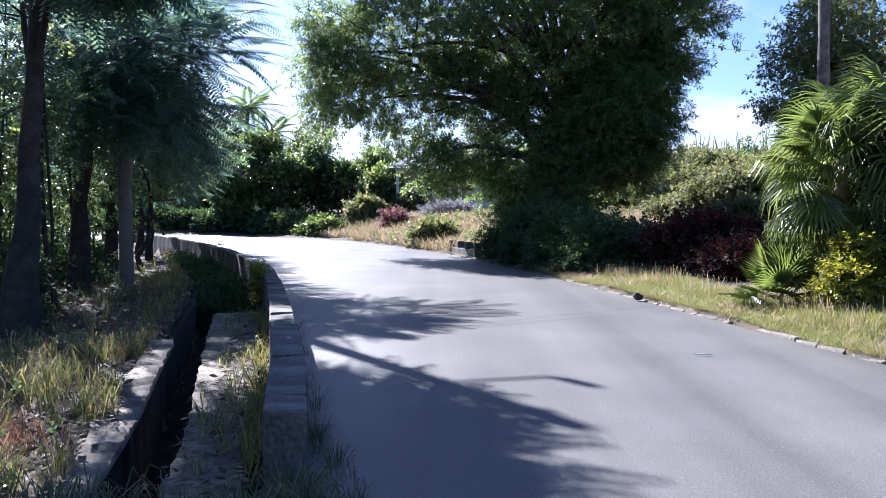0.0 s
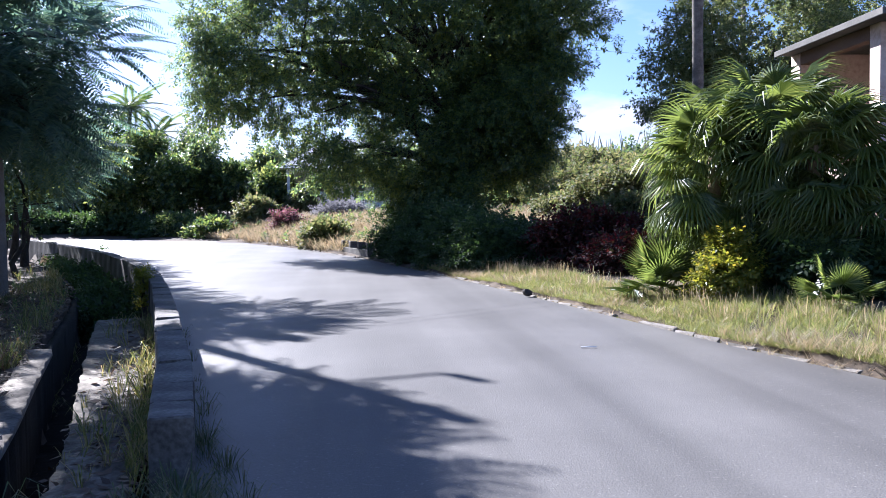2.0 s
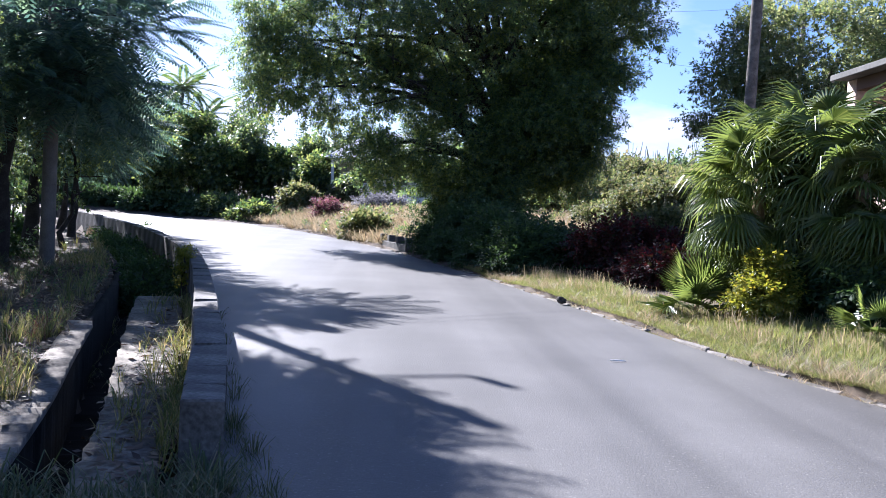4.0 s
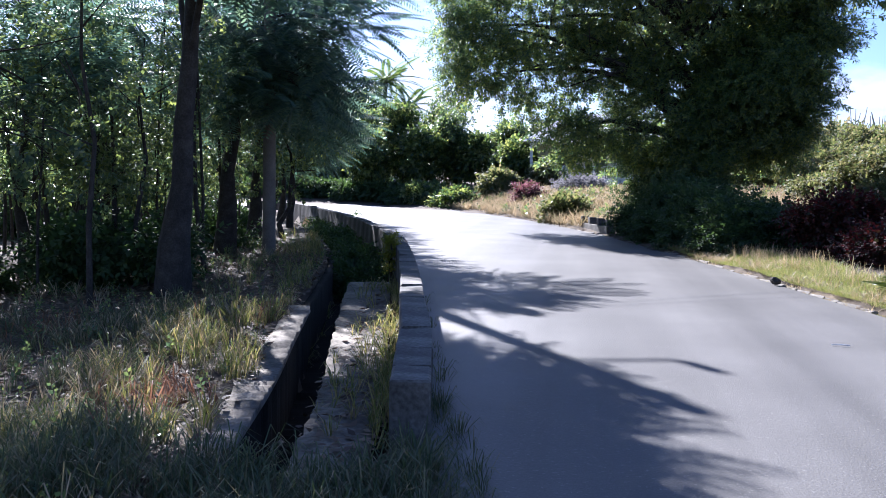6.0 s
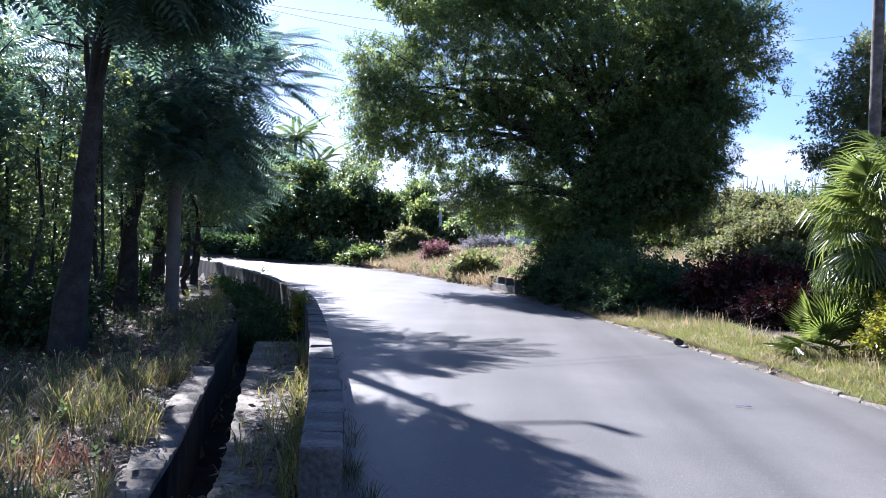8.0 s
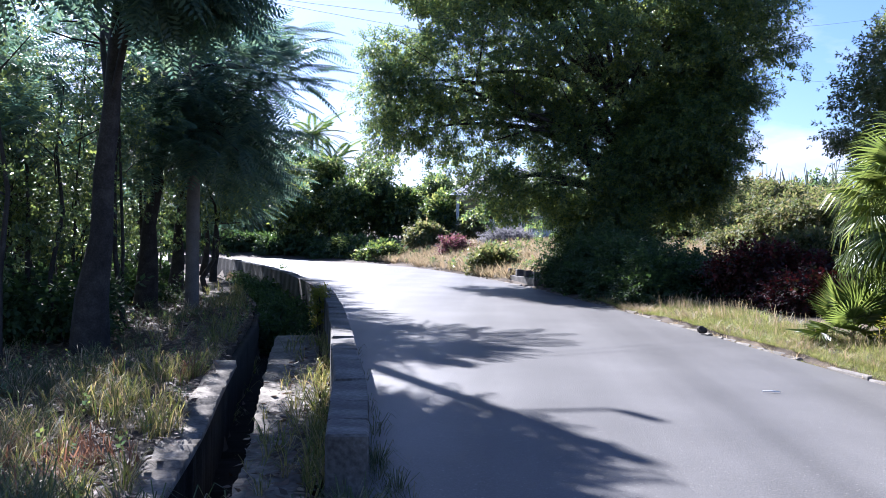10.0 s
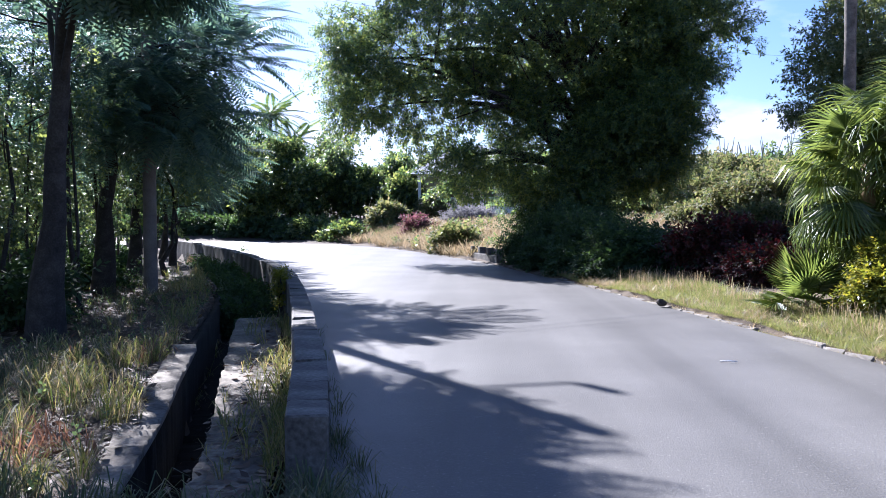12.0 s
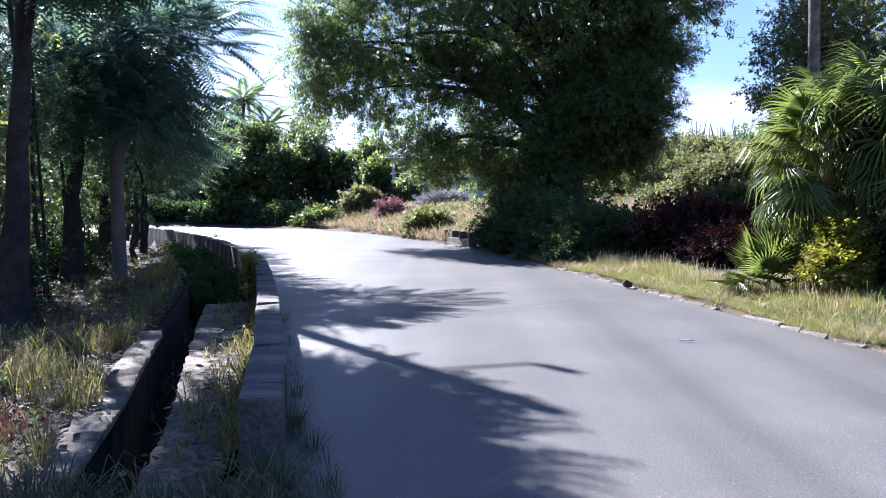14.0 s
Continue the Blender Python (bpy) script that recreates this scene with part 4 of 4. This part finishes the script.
# bare upright shoots on the skyline
for k in range(9):
    x, y = 20 + 1.1 * k + rng.normal(0, 0.3), 68 + rng.normal(0, 1)
    z = ground_z(x, y)
    t = thing("bare_shoots", (x, y, z), "thin bare upright shoots on the skyline", "plant", "bare skyline shoots")
    lines = [[(0, 0, -0.2, 0.09), (0, 0, 1.2, 0.07), (0, 0, 2.4, 0.05)]]
    for _ in range(6):
        a, b = rng.normal(0, 0.3, 2), rng.normal(0, 0.4, 2)
        lines.append([(0, 0, 2.0, 0.05), (a[0], a[1], 2.8, 0.045), (a[0] + b[0] * 0.4, a[1] + b[1] * 0.4, 3.7, 0.04), (a[0] + b[0], a[1] + b[1], rng.uniform(4.2, 5.6), 0.018)])
    for line in lines:
        V, F = tubes([line], 6)
        mesh_object("stem", V, F, M_SHOOT, t)
shrub("garden_bush", -2.1, 58.4, 0.8, 1.7, L_HILL, T_BROAD, 50, 14, "olive green garden bush beside the white house", "bush", "garden bushes", size=(0.8, 1.3))
shrub("magenta_bush", -2.9, 50.5, 0.5, 1.05, L_PINKBUSH, T_SMALL, 24, 12, "magenta flowering bush before the white house", "bush", size=(1.0, 1.6), clump=0.25)
shrub("garden_bush", -5.2, 57, 0.8, 1.5, L_HILL, T_BROAD, 50, 14, "green garden bush beside the white house", "bush", "garden bushes", size=(1.0, 1.6))
shrub("garden_bush", -4.4, 61, 1.2, 4.0, L_SHRUB, T_BROAD, 50, 14, "green garden bush beside the white house", "bush", "garden bushes", size=(1.0, 1.6))
shrub("lavender_bush", 0.5, 53.5, 1.8, 1.1, L_LAVENDER, T_SMALL, 60, 18, "low grey-lavender garden bush before the white house", "bush", size=(0.8, 1.2))
shrub("garden_bush", -0.5, 38.6, 0.55, 0.8, L_HILL, T_BROAD, 40, 14, "leafy green bush on the dry bank", "bush", "garden bushes", size=(0.8, 1.2))

# ---- grass and litter ----
def tuft(seed, blades=8, length=0.3, width=0.006, lean=0.5):
    r = np.random.default_rng(seed)
    out = []
    for k in range(blades):
        a = r.uniform(0, 6.28)
        le = lean * r.uniform(0.3, 1.2)
        d = np.array((math.cos(a) * le, 1.0, math.sin(a) * le))
        p = np.array((math.cos(a), 0, math.sin(a))) * 0.03
        L = length * r.uniform(0.6, 1.25)
        s = np.array((-math.sin(a), 0, math.cos(a))) * width
        m = p + d * L * 0.55
        e = p + d * L + np.array((math.cos(a), -0.35, math.sin(a))) * L * 0.35 * le
        out.append([p, m + s, e, m - s])
    return pattern(out)


def arching_tuft(seed, blades=10, length=0.4, width=0.006, lean=0.7):
    """A tuft of long blades that rise, bow over and hang at the tip."""
    r = np.random.default_rng(seed)
    out = []
    for k in range(blades):
        a = r.uniform(0, 6.28)
        f, s = np.array((math.cos(a), 0, math.sin(a))), np.array((-math.sin(a), 0, math.cos(a))) * width
        L, le = length * r.uniform(0.5, 1.3), lean * r.uniform(0.3, 1.2)
        p = f * 0.03 + s * r.uniform(-4, 4)
        m1 = p + np.array((0, 0.55 * L, 0)) + f * L * 0.22 * le
        m2 = p + np.array((0, 0.86 * L, 0)) + f * L * 0.58 * le
        e = p + np.array((0, (0.95 - 0.42 * le) * L, 0)) + f * L * 1.0 * le
        out += [[p - s * 0.6, p + s * 0.6, m1 + s, m1 - s], [m1 - s, m1 + s, m2 + s * 0.8, m2 - s * 0.8], [m2 - s * 0.8, m2 + s * 0.8, e + s * 0.1, e - s * 0.1]]
    return pattern(out)


def grass(name, P, template, size, mat, label, category="grass", sink=0.01):
    z = ground_height(P) - sink
    at = np.column_stack([P, z])
    way = np.tile((0.0, 0.0, 1.0), (len(P), 1)) + rng.normal(0, 0.16, (len(P), 3))
    ob = scatter(name, template, at, way, size, mat, None, label, up=rng.normal(size=(len(P), 3)))
    return tagged(ob, label, category, kind="stuff")


def patch(n, x0, x1, y0, y1):
    return np.column_stack([rng.uniform(x0, x1, n), rng.uniform(y0, y1, n)])


def clumped(P, k, s):
    """Thin a spread of places down to loose clumps."""
    f = np.sin(P[:, 0] * s + 1.7 * np.sin(P[:, 1] * s * 0.7)) * np.sin(P[:, 1] * s * 0.9 + 1.3 * np.sin(P[:, 0] * s * 0.8)) + rng.normal(0, 0.4, len(P))
    return P[f > k]


P = patch(26000, -14, 0.5, 2.2, 26)
dl = side_distance(P, EDGE_L)
G = clumped(P[(dl < -1.55) & (dl > -10)], 0.32, 2.3)
do = -side_distance(G, EDGE_L)
keep = rng.random(len(G)) < np.where(G[:, 1] < 10.5, 1.0, np.where(do < 2.2, 0.4, 0.14)) * np.where(do < 4.0, 1.0, 0.7)
G, do = G[keep], do[keep]
# weeds further out take the grass colour that has shade in it
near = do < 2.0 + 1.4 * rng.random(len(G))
grass("weeds", G[near], arching_tuft(1, 14, 0.36, 0.0048, 0.9), rng.uniform(0.22, 0.95, near.sum()) * np.clip(G[near, 1] / 6, 0.55, 1.1), L_GRASS, "patchy green and yellow weeds beside the drain")
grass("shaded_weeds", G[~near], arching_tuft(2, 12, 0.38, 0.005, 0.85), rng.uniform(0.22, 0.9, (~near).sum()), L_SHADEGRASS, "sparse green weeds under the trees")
broad = P[(dl < -1.7) & (dl > -9) & (rng.random(len(P)) < 0.12)]
at = np.column_stack([broad, ground_height(broad) + 0.1])
tagged(scatter("leafy_weeds", T_SMALL, at, rng.normal(0, 0.5, (len(at), 3)) + (0, 0, 1), rng.uniform(0.18, 0.5, len(at)), L_WOOD), "low broad-leaved weeds beside the drain", "weeds", kind="stuff")
D = clumped(P[(dl < -1.45) & (dl > -7)], 0.5, 2.3)
D = D[rng.random(len(D)) < np.where(D[:, 1] < 9.5, 0.6, 0.1)]
grass("dry_weeds", D, arching_tuft(3, 11, 0.3, 0.004, 1.1), rng.uniform(0.4, 1.1, len(D)), L_STRAW, "dry straw-coloured weeds beside the drain")
R = clumped(P[(dl < -1.7) & (dl > -5.5) & (P[:, 1] < 11.5)], 1.08, 1.3)
grass("rusty_weeds", R, arching_tuft(13, 10, 0.3, 0.006, 0.9), rng.uniform(0.4, 1.0, len(R)), L_RUST, "withered red-brown weeds among the grass", "weeds")
Q = patch(6500, -4.6, 0.6, 2.6, 5.5)
dq = side_distance(Q, EDGE_L)
Q = Q[(dq < 0.02) & (dq > -4.6) & ((Q[:, 1] < 4.7) | (dq < -1.5) | (dq > -0.25) & (Q[:, 1] < 5.3))]
FQ = clumped(Q, 0.0, 2.9)
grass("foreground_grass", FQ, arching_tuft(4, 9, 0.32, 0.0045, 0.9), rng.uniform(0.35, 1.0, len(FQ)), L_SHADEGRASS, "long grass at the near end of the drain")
# growth on the drain's ledge, along the wall foot
nled = 150
k = rng.integers(0, (RUN[:, 1] < 15.3).sum(), nled)
off = np.where(rng.random(nled) < 0.6, rng.uniform(-0.42, -0.3, nled), rng.uniform(-0.9, -0.4, nled))
tt = unit(np.gradient(RUN, axis=0))[k]
LP = RUN[k] + off[:, None] * np.stack([tt[:, 1], -tt[:, 0]], 1) + rng.normal(0, 0.03, (nled, 2))
tagged(scatter("ledge_weeds", arching_tuft(5, 9, 0.34, 0.007, 0.8), np.column_stack([LP, np.full(nled, -0.13)]), np.tile((0, 0, 1.0), (nled, 1)) + rng.normal(0, 0.2, (nled, 3)), rng.uniform(0.25, 0.8, nled), L_GRASS,
               up=rng.normal(size=(nled, 3))), "green weeds growing along the foot of the wall", "weeds", kind="stuff")
nw = 130
WP = np.column_stack([np.zeros(nw), np.concatenate([rng.uniform(4.2, 6.6, 110), rng.uniform(6.6, 12, 20)])])
WP[:, 0] = np.interp(WP[:, 1], DENSE[:, 1][:260], DENSE[:, 0][:260]) + np.where(WP[:, 1] < 6.2, rng.uniform(-0.15, 0.32, nw) * np.clip((7.0 - WP[:, 1]) / 2, 0.3, 1), rng.uniform(0.02, 0.12, nw))
WP = WP[(WP[:, 1] < 5.3) | (side_distance(WP, EDGE_L) > 0.02)]
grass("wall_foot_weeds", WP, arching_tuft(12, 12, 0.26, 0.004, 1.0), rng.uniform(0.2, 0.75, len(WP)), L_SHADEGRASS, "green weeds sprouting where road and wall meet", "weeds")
shrub("wall_vine", -3.66, 17.2, 0.08, 0.8, L_YELLOW, T_SMALL, 16, 9, "green climbing vine hanging over the wall", "vine", size=(0.28, 0.5), clump=0.045, z=-0.14, depth=0.22)
# fallen leaves
litter = pattern([leaf_at((0, 0, 0), (0, 1, 0.1), 0.11, 0.024, 0.4)])
LI = np.concatenate([patch(40000, -13, -1.5, 2.5, 24), LP + rng.normal(0, 0.15, LP.shape)])
dli = side_distance(LI, EDGE_L)
LI = LI[(dli < -1.25)]
w = rng.normal(0, 1, (len(LI), 3)) * (1, 1, 0.25)
tagged(scatter("leaf_litter", litter, np.column_stack([LI, ground_height(LI) + 0.02 + 0.04 * (side_distance(LI, EDGE_L) > -1.6)]), w, rng.uniform(0.6, 1.3, len(LI)), L_LITTER),
       "dry brown fallen leaves under the trees", "leaf litter", kind="stuff")
nl = 900
k = rng.integers(0, (RUN[:, 1] < 15.3).sum(), nl)
tt = unit(np.gradient(RUN, axis=0))[k]
LQ = RUN[k] + rng.uniform(-0.88, -0.28, nl)[:, None] * np.stack([tt[:, 1], -tt[:, 0]], 1) + rng.normal(0, 0.06, (nl, 2))
tagged(scatter("ledge_litter", litter, np.column_stack([LQ, np.full(nl, -0.115)]), rng.normal(0, 1, (nl, 3)) * (1, 1, 0.15), rng.uniform(0.5, 1.2, nl), L_LITTER), "dry fallen leaves on the drain ledge", "leaf litter", kind="stuff")
# verge on the far side
P = patch(90000, 2.0, 9.5, 4, 24)
dr = side_distance(P, EDGE_R)
G = P[(dr > 0.03) & (dr < np.where(P[:, 1] > 13, 1.3, 1.9) + 0.4 * rng.random(len(P)))]
G = np.concatenate([clumped(G, -0.45, 2.2), G[side_distance(G, EDGE_R) < 0.5]])
tall = side_distance(G, EDGE_R) > 0.7
grass("verge_grass", G, tuft(6, 8, 0.18, 0.004, 0.9), 0.32 + 0.42 * np.clip(side_distance(G, EDGE_R), 0, 1.2) * rng.uniform(0.6, 1.5, len(G)), L_VERGE, "pale green and straw verge grass beside the road")
DV = clumped(G[rng.random(len(G)) < 0.3], 0.2, 1.7)
grass("dry_verge_grass", DV, tuft(9, 8, 0.2, 0.004, 0.9), rng.uniform(0.4, 0.9, len(DV)), L_STRAW, "dry straw grass in the verge")
S = G[tall & (rng.random(len(G)) < 0.09)]
grass("seeding_grass", S, arching_tuft(7, 4, 0.42, 0.004, 0.35), rng.uniform(0.35, 0.85, len(S)), L_STRAW, "tall dry seeding grass on the verge")
twig_line = [[(2.79, 9.72, 0.03, 0.006), (2.88, 9.7, 0.036, 0.008), (2.97, 9.7, 0.03, 0.005)]]
V, F = tubes(twig_line, 6)
tagged(mesh_object("twig", V, F, M_WHITE, None, True), "short dry twig lying on the asphalt", "twig")
# dry bank before the white house
P = patch(28000, -18, 14, 33, 66)
dr = side_distance(P, EDGE_R)
B = P[(dr > 0.1) & (dr < 14) & (P[:, 0] > -8 - 0.12 * (P[:, 1] - 50))]
grass("dry_bank_grass", clumped(B, -0.4, 0.9), tuft(8, 9, 0.5, 0.014, 1.1), 1.0, L_STRAW, "dry straw grass covering the bank")


W2 = clumped(B, 0.3, 1.4)
W2 = W2[rng.random(len(W2)) < 0.3]
tagged(scatter("bank_weeds", T_SMALL, np.column_stack([W2, ground_height(W2) + 0.2]), rng.normal(0, 0.6, (len(W2), 3)) + (0, 0, 1), rng.uniform(0.7, 1.5, len(W2)), L_WOOD), "olive green weeds scattered over the dry bank", "weeds", kind="stuff")

# ---- houses ----
def house_box(name, x0, x1, y0, y1, z0, z1, mat, parent, bevel=0.01, label=""):
    return part(name, box_bm((x1 - x0, y1 - y0, z1 - z0), ((x0 + x1) / 2, (y0 + y1) / 2, (z0 + z1) / 2), bevel), mat, parent, label)


villa = thing("pink_house", (9.1, 13.7, 0), "old pink rendered house with a flat roof and porch", "house")
for nm, b, mat in [
    ("wall", (0, 0.3, 0, 0.34, -0.3, 4.66), M_PINK), ("wall", (0.3, 7.5, 0, 0.22, -0.3, 4.66), M_PINK), ("wall", (0, 0.2, 0.34, 2.9, -0.3, 2.3), M_PINK), ("wall", (0, 0.25, 2.9, 3.3, -0.3, 4.66), M_PINK),
    ("wall", (0.25, 7.5, 3.08, 3.3, -0.3, 4.66), M_PINK), ("wall", (2.6, 2.8, 0.22, 3.08, 1.9, 4.66), M_ROOM), ("porch_floor", (0.2, 2.6, 0.22, 3.08, 1.7, 1.9), M_CONC),
    ("beam", (0, 0.2, 0.34, 2.9, 4.42, 4.66), M_ROOM), ("roof", (-0.29, 8.0, -0.6, 3.3, 4.663, 4.74), M_FASCIA), ("fascia", (-0.34, -0.292, -0.65, 3.34, 4.64, 4.76), M_FASCIA), ("fascia", (-0.292, 8.0, -0.65, -0.602, 4.64, 4.76), M_FASCIA)]:
    house_box(nm, *b, mat, villa)
villa.rotation_euler = (0, 0, radians(-4))

white = thing("white_house", (-3.3, 60, ground_z(-1, 60) - 0.3), "small white house with a veranda and pale sheet roof", "house")
house_box("plinth", 0, 10, 0, 8, 0, 1.25, M_WHITE, white)
house_box("wall", 0.4, 9.6, 1.6, 7.8, 1.25, 3.7, M_CREAM, white)
house_box("porch_beam", -0.05, 10.05, -0.05, 0.2, 3.45, 3.7, M_WHITE, white)
for k in range(6):
    house_box("column", 1.92 * k, 1.92 * k + 0.2, 0.0, 0.2, 1.25, 3.45, M_WHITE, white)
for k in range(5):
    house_box("rail", 1.92 * k + 0.2, 1.92 * k + 1.92, 0.04, 0.14, 1.98, 2.06, M_WHITE, white)
    for j in range(9):
        house_box("baluster", 1.92 * k + 0.28 + 0.18 * j, 1.92 * k + 0.36 + 0.18 * j, 0.05, 0.13, 1.25, 1.98, M_WHITE, white, 0)
bm = bmesh.new()
rv = [bm.verts.new(v) for v in ((-0.5, -0.5, 3.66), (10.5, -0.5, 3.66), (10.5, 8.5, 3.66), (-0.5, 8.5, 3.66), (2.6, 4, 5.9), (7.4, 4, 5.9))]
for f in ((0, 1, 5, 4), (1, 2, 5), (2, 3, 4, 5), (3, 0, 4), (3, 2, 1, 0)):
    bm.faces.new([rv[k] for k in f])
part("roof", bm, M_ROOF, white)
for x in (2.0, 6.6):
    house_box("window", x, x + 1.1, 1.56, 1.6, 2.1, 3.2, M_ROOM, white, 0)
house_box("door", 4.4, 5.3, 1.55, 1.6, 1.25, 3.3, M_POLE, white, 0)

# low headwall of the culvert on the outer side of the road
culvert = thing("culvert_headwall", (0.75, 32.0, 0), "low weathered concrete culvert headwall with short posts", "wall")
house_box("slab", -0.15, 0.15, -1.8, 1.8, -0.2, 0.28, M_CONC, culvert, 0.02)
for y in (-1.6, -0.55, 0.55, 1.6):
    house_box("post", -0.13, 0.13, y - 0.13, y + 0.13, 0.283, 0.52, M_CONC, culvert, 0.02)
culvert.rotation_euler = (0, 0, radians(15))

# a loose stone on the edging
bm = bmesh.new()
bmesh.ops.create_icosphere(bm, subdivisions=2, radius=0.09)
for v in bm.verts:
    v.co *= 1 + 0.5 * noise.noise(v.co * 9)
    v.co.z *= 0.8
rock = part("rock", bm, M_BARK, None)
rock.location = (3.5, 15.75, 0.085)
tagged(rock, "dark brown loose rock lying on the road edging", "rock")


# ---- car, gone on round the bend ----
M_PAINT = bpy.data.materials.new("blue_car_paint")
M_PAINT.use_nodes = True
pb = M_PAINT.node_tree.nodes["Principled BSDF"]
pb.inputs["Base Color"].default_value, pb.inputs["Metallic"].default_value, pb.inputs["Roughness"].default_value = (0.03, 0.10, 0.32, 1), 0.5, 0.3
pb.inputs["Coat Weight"].default_value = 0.8
M_GLASS = bpy.data.materials.new("car_glass")
M_GLASS.use_nodes = True
gb = M_GLASS.node_tree.nodes["Principled BSDF"]
gb.inputs["Base Color"].default_value, gb.inputs["Roughness"].default_value, gb.inputs["Transmission Weight"].default_value = (0.25, 0.3, 0.32, 1), 0.05, 0.6
M_TYRE = material("tyre_rubber", [(0.015, 0.015, 0.015), (0.03, 0.03, 0.03)], 20, 0.9, 0.2)
M_RED = material("red_lens", [(0.35, 0.02, 0.02), (0.45, 0.03, 0.03)], 5, 0.2, 0)
M_CHROME = material("chrome_trim", [(0.6, 0.6, 0.62), (0.7, 0.7, 0.72)], 5, 0.15, 0, metal=1.0)

car = thing("car", (0, 0, 0), "blue four-door saloon car driving away round the bend", "car")


def loft(sections, mat, name, parent):
    """Rounded hull from cross sections: (y, half width, low, high, round)."""
    V, F, m = [], [], 12
    for y, w, lo, hi, rd in sections:
        for k in range(m):
            a = 2 * math.pi * (k + 0.5) / m
            c, sn = math.cos(a), math.sin(a)
            e = rd
            V.append((w * math.copysign(abs(c) ** e, c), y, (lo + hi) / 2 + (hi - lo) / 2 * math.copysign(abs(sn) ** e, sn)))
    n = len(sections)
    for i in range(n - 1):
        for k in range(m):
            F.append((i * m + k, i * m + (k + 1) % m, (i + 1) * m + (k + 1) % m, (i + 1) * m + k))
    F += [tuple(range(m))[::-1], tuple((n - 1) * m + k for k in range(m))]
    return mesh_object(name, V, F, mat, parent, True)


loft([(-2.15, 0.72, 0.32, 0.86, 0.4), (-2.08, 0.81, 0.24, 1.0, 0.35), (-1.6, 0.845, 0.2, 1.04, 0.3), (-0.6, 0.85, 0.18, 0.95, 0.3), (0.6, 0.85, 0.18, 0.94, 0.3), (1.4, 0.83, 0.2, 0.9, 0.35), (2.0, 0.74, 0.26, 0.74, 0.4), (2.15, 0.6, 0.34, 0.62, 0.5)], M_PAINT, "body", car)
loft([(-1.62, 0.66, 0.93, 1.0, 0.5), (-1.0, 0.66, 0.93, 1.38, 0.4), (-0.4, 0.66, 0.93, 1.46, 0.4), (0.35, 0.65, 0.92, 1.43, 0.4), (1.15, 0.66, 0.88, 0.96, 0.5)], M_GLASS, "windows", car)
loft([(-1.02, 0.60, 1.36, 1.42, 0.5), (-0.4, 0.61, 1.43, 1.475, 0.5), (0.32, 0.58, 1.40, 1.45, 0.5)], M_PAINT, "roof", car)
for x in (-0.64, 0.64):
    V, F = tubes([[(x * 1.05, -1.6, 0.98, 0.035), (x * 0.95, -1.0, 1.4, 0.03), (x * 0.95, 0.32, 1.43, 0.03), (x * 1.06, 1.12, 0.95, 0.035)], [(x * 1.04, -0.3, 0.95, 0.03), (x * 0.98, -0.3, 1.43, 0.03)]], 6)
    mesh_object("pillar", V, F, M_PAINT, car, True)
    part("tail_light", box_bm((0.26, 0.16, 0.2), (x * 1.02, -2.04, 0.84), 0.05), M_RED, car)
    part("mirror", box_bm((0.2, 0.1, 0.13), (x * 1.5, 0.62, 0.98), 0.04), M_PAINT, car)
    for y in (-1.28, 1.3):
        wheel = thing("wheel", (x * 1.16, y, 0.3))
        wheel.parent = car
        bm = bmesh.new()
        bmesh.ops.create_cone(bm, cap_ends=True, segments=24, radius1=0.3, radius2=0.3, depth=0.2, matrix=Matrix.Rotation(math.pi / 2, 4, "Y"))
        part("tyre", bm, M_TYRE, wheel)
        bm = bmesh.new()
        bmesh.ops.create_cone(bm, cap_ends=True, segments=20, radius1=0.19, radius2=0.19, depth=0.22, matrix=Matrix.Rotation(math.pi / 2, 4, "Y"))
        part("rim", bm, M_METAL, wheel)
part("boot_trim", box_bm((0.62, 0.03, 0.035), (0, -2.13, 0.89), 0.01), M_CHROME, car)
plate = part("number_plate", box_bm((0.44, 0.02, 0.12), (0, -2.15, 0.76), 0.004), M_TYRE, car)
for k in range(5):
    part("plate_bar", box_bm((0.045, 0.008, 0.07), (-0.15 + 0.075 * k, -2.164, 0.76)), M_WHITE, plate)
part("bumper", box_bm((1.5, 0.12, 0.16), (0, -2.1, 0.36), 0.04), M_PAINT, car)
car.matrix_basis = pose(-38, 60.6, 0.015, 0, 0, 87)
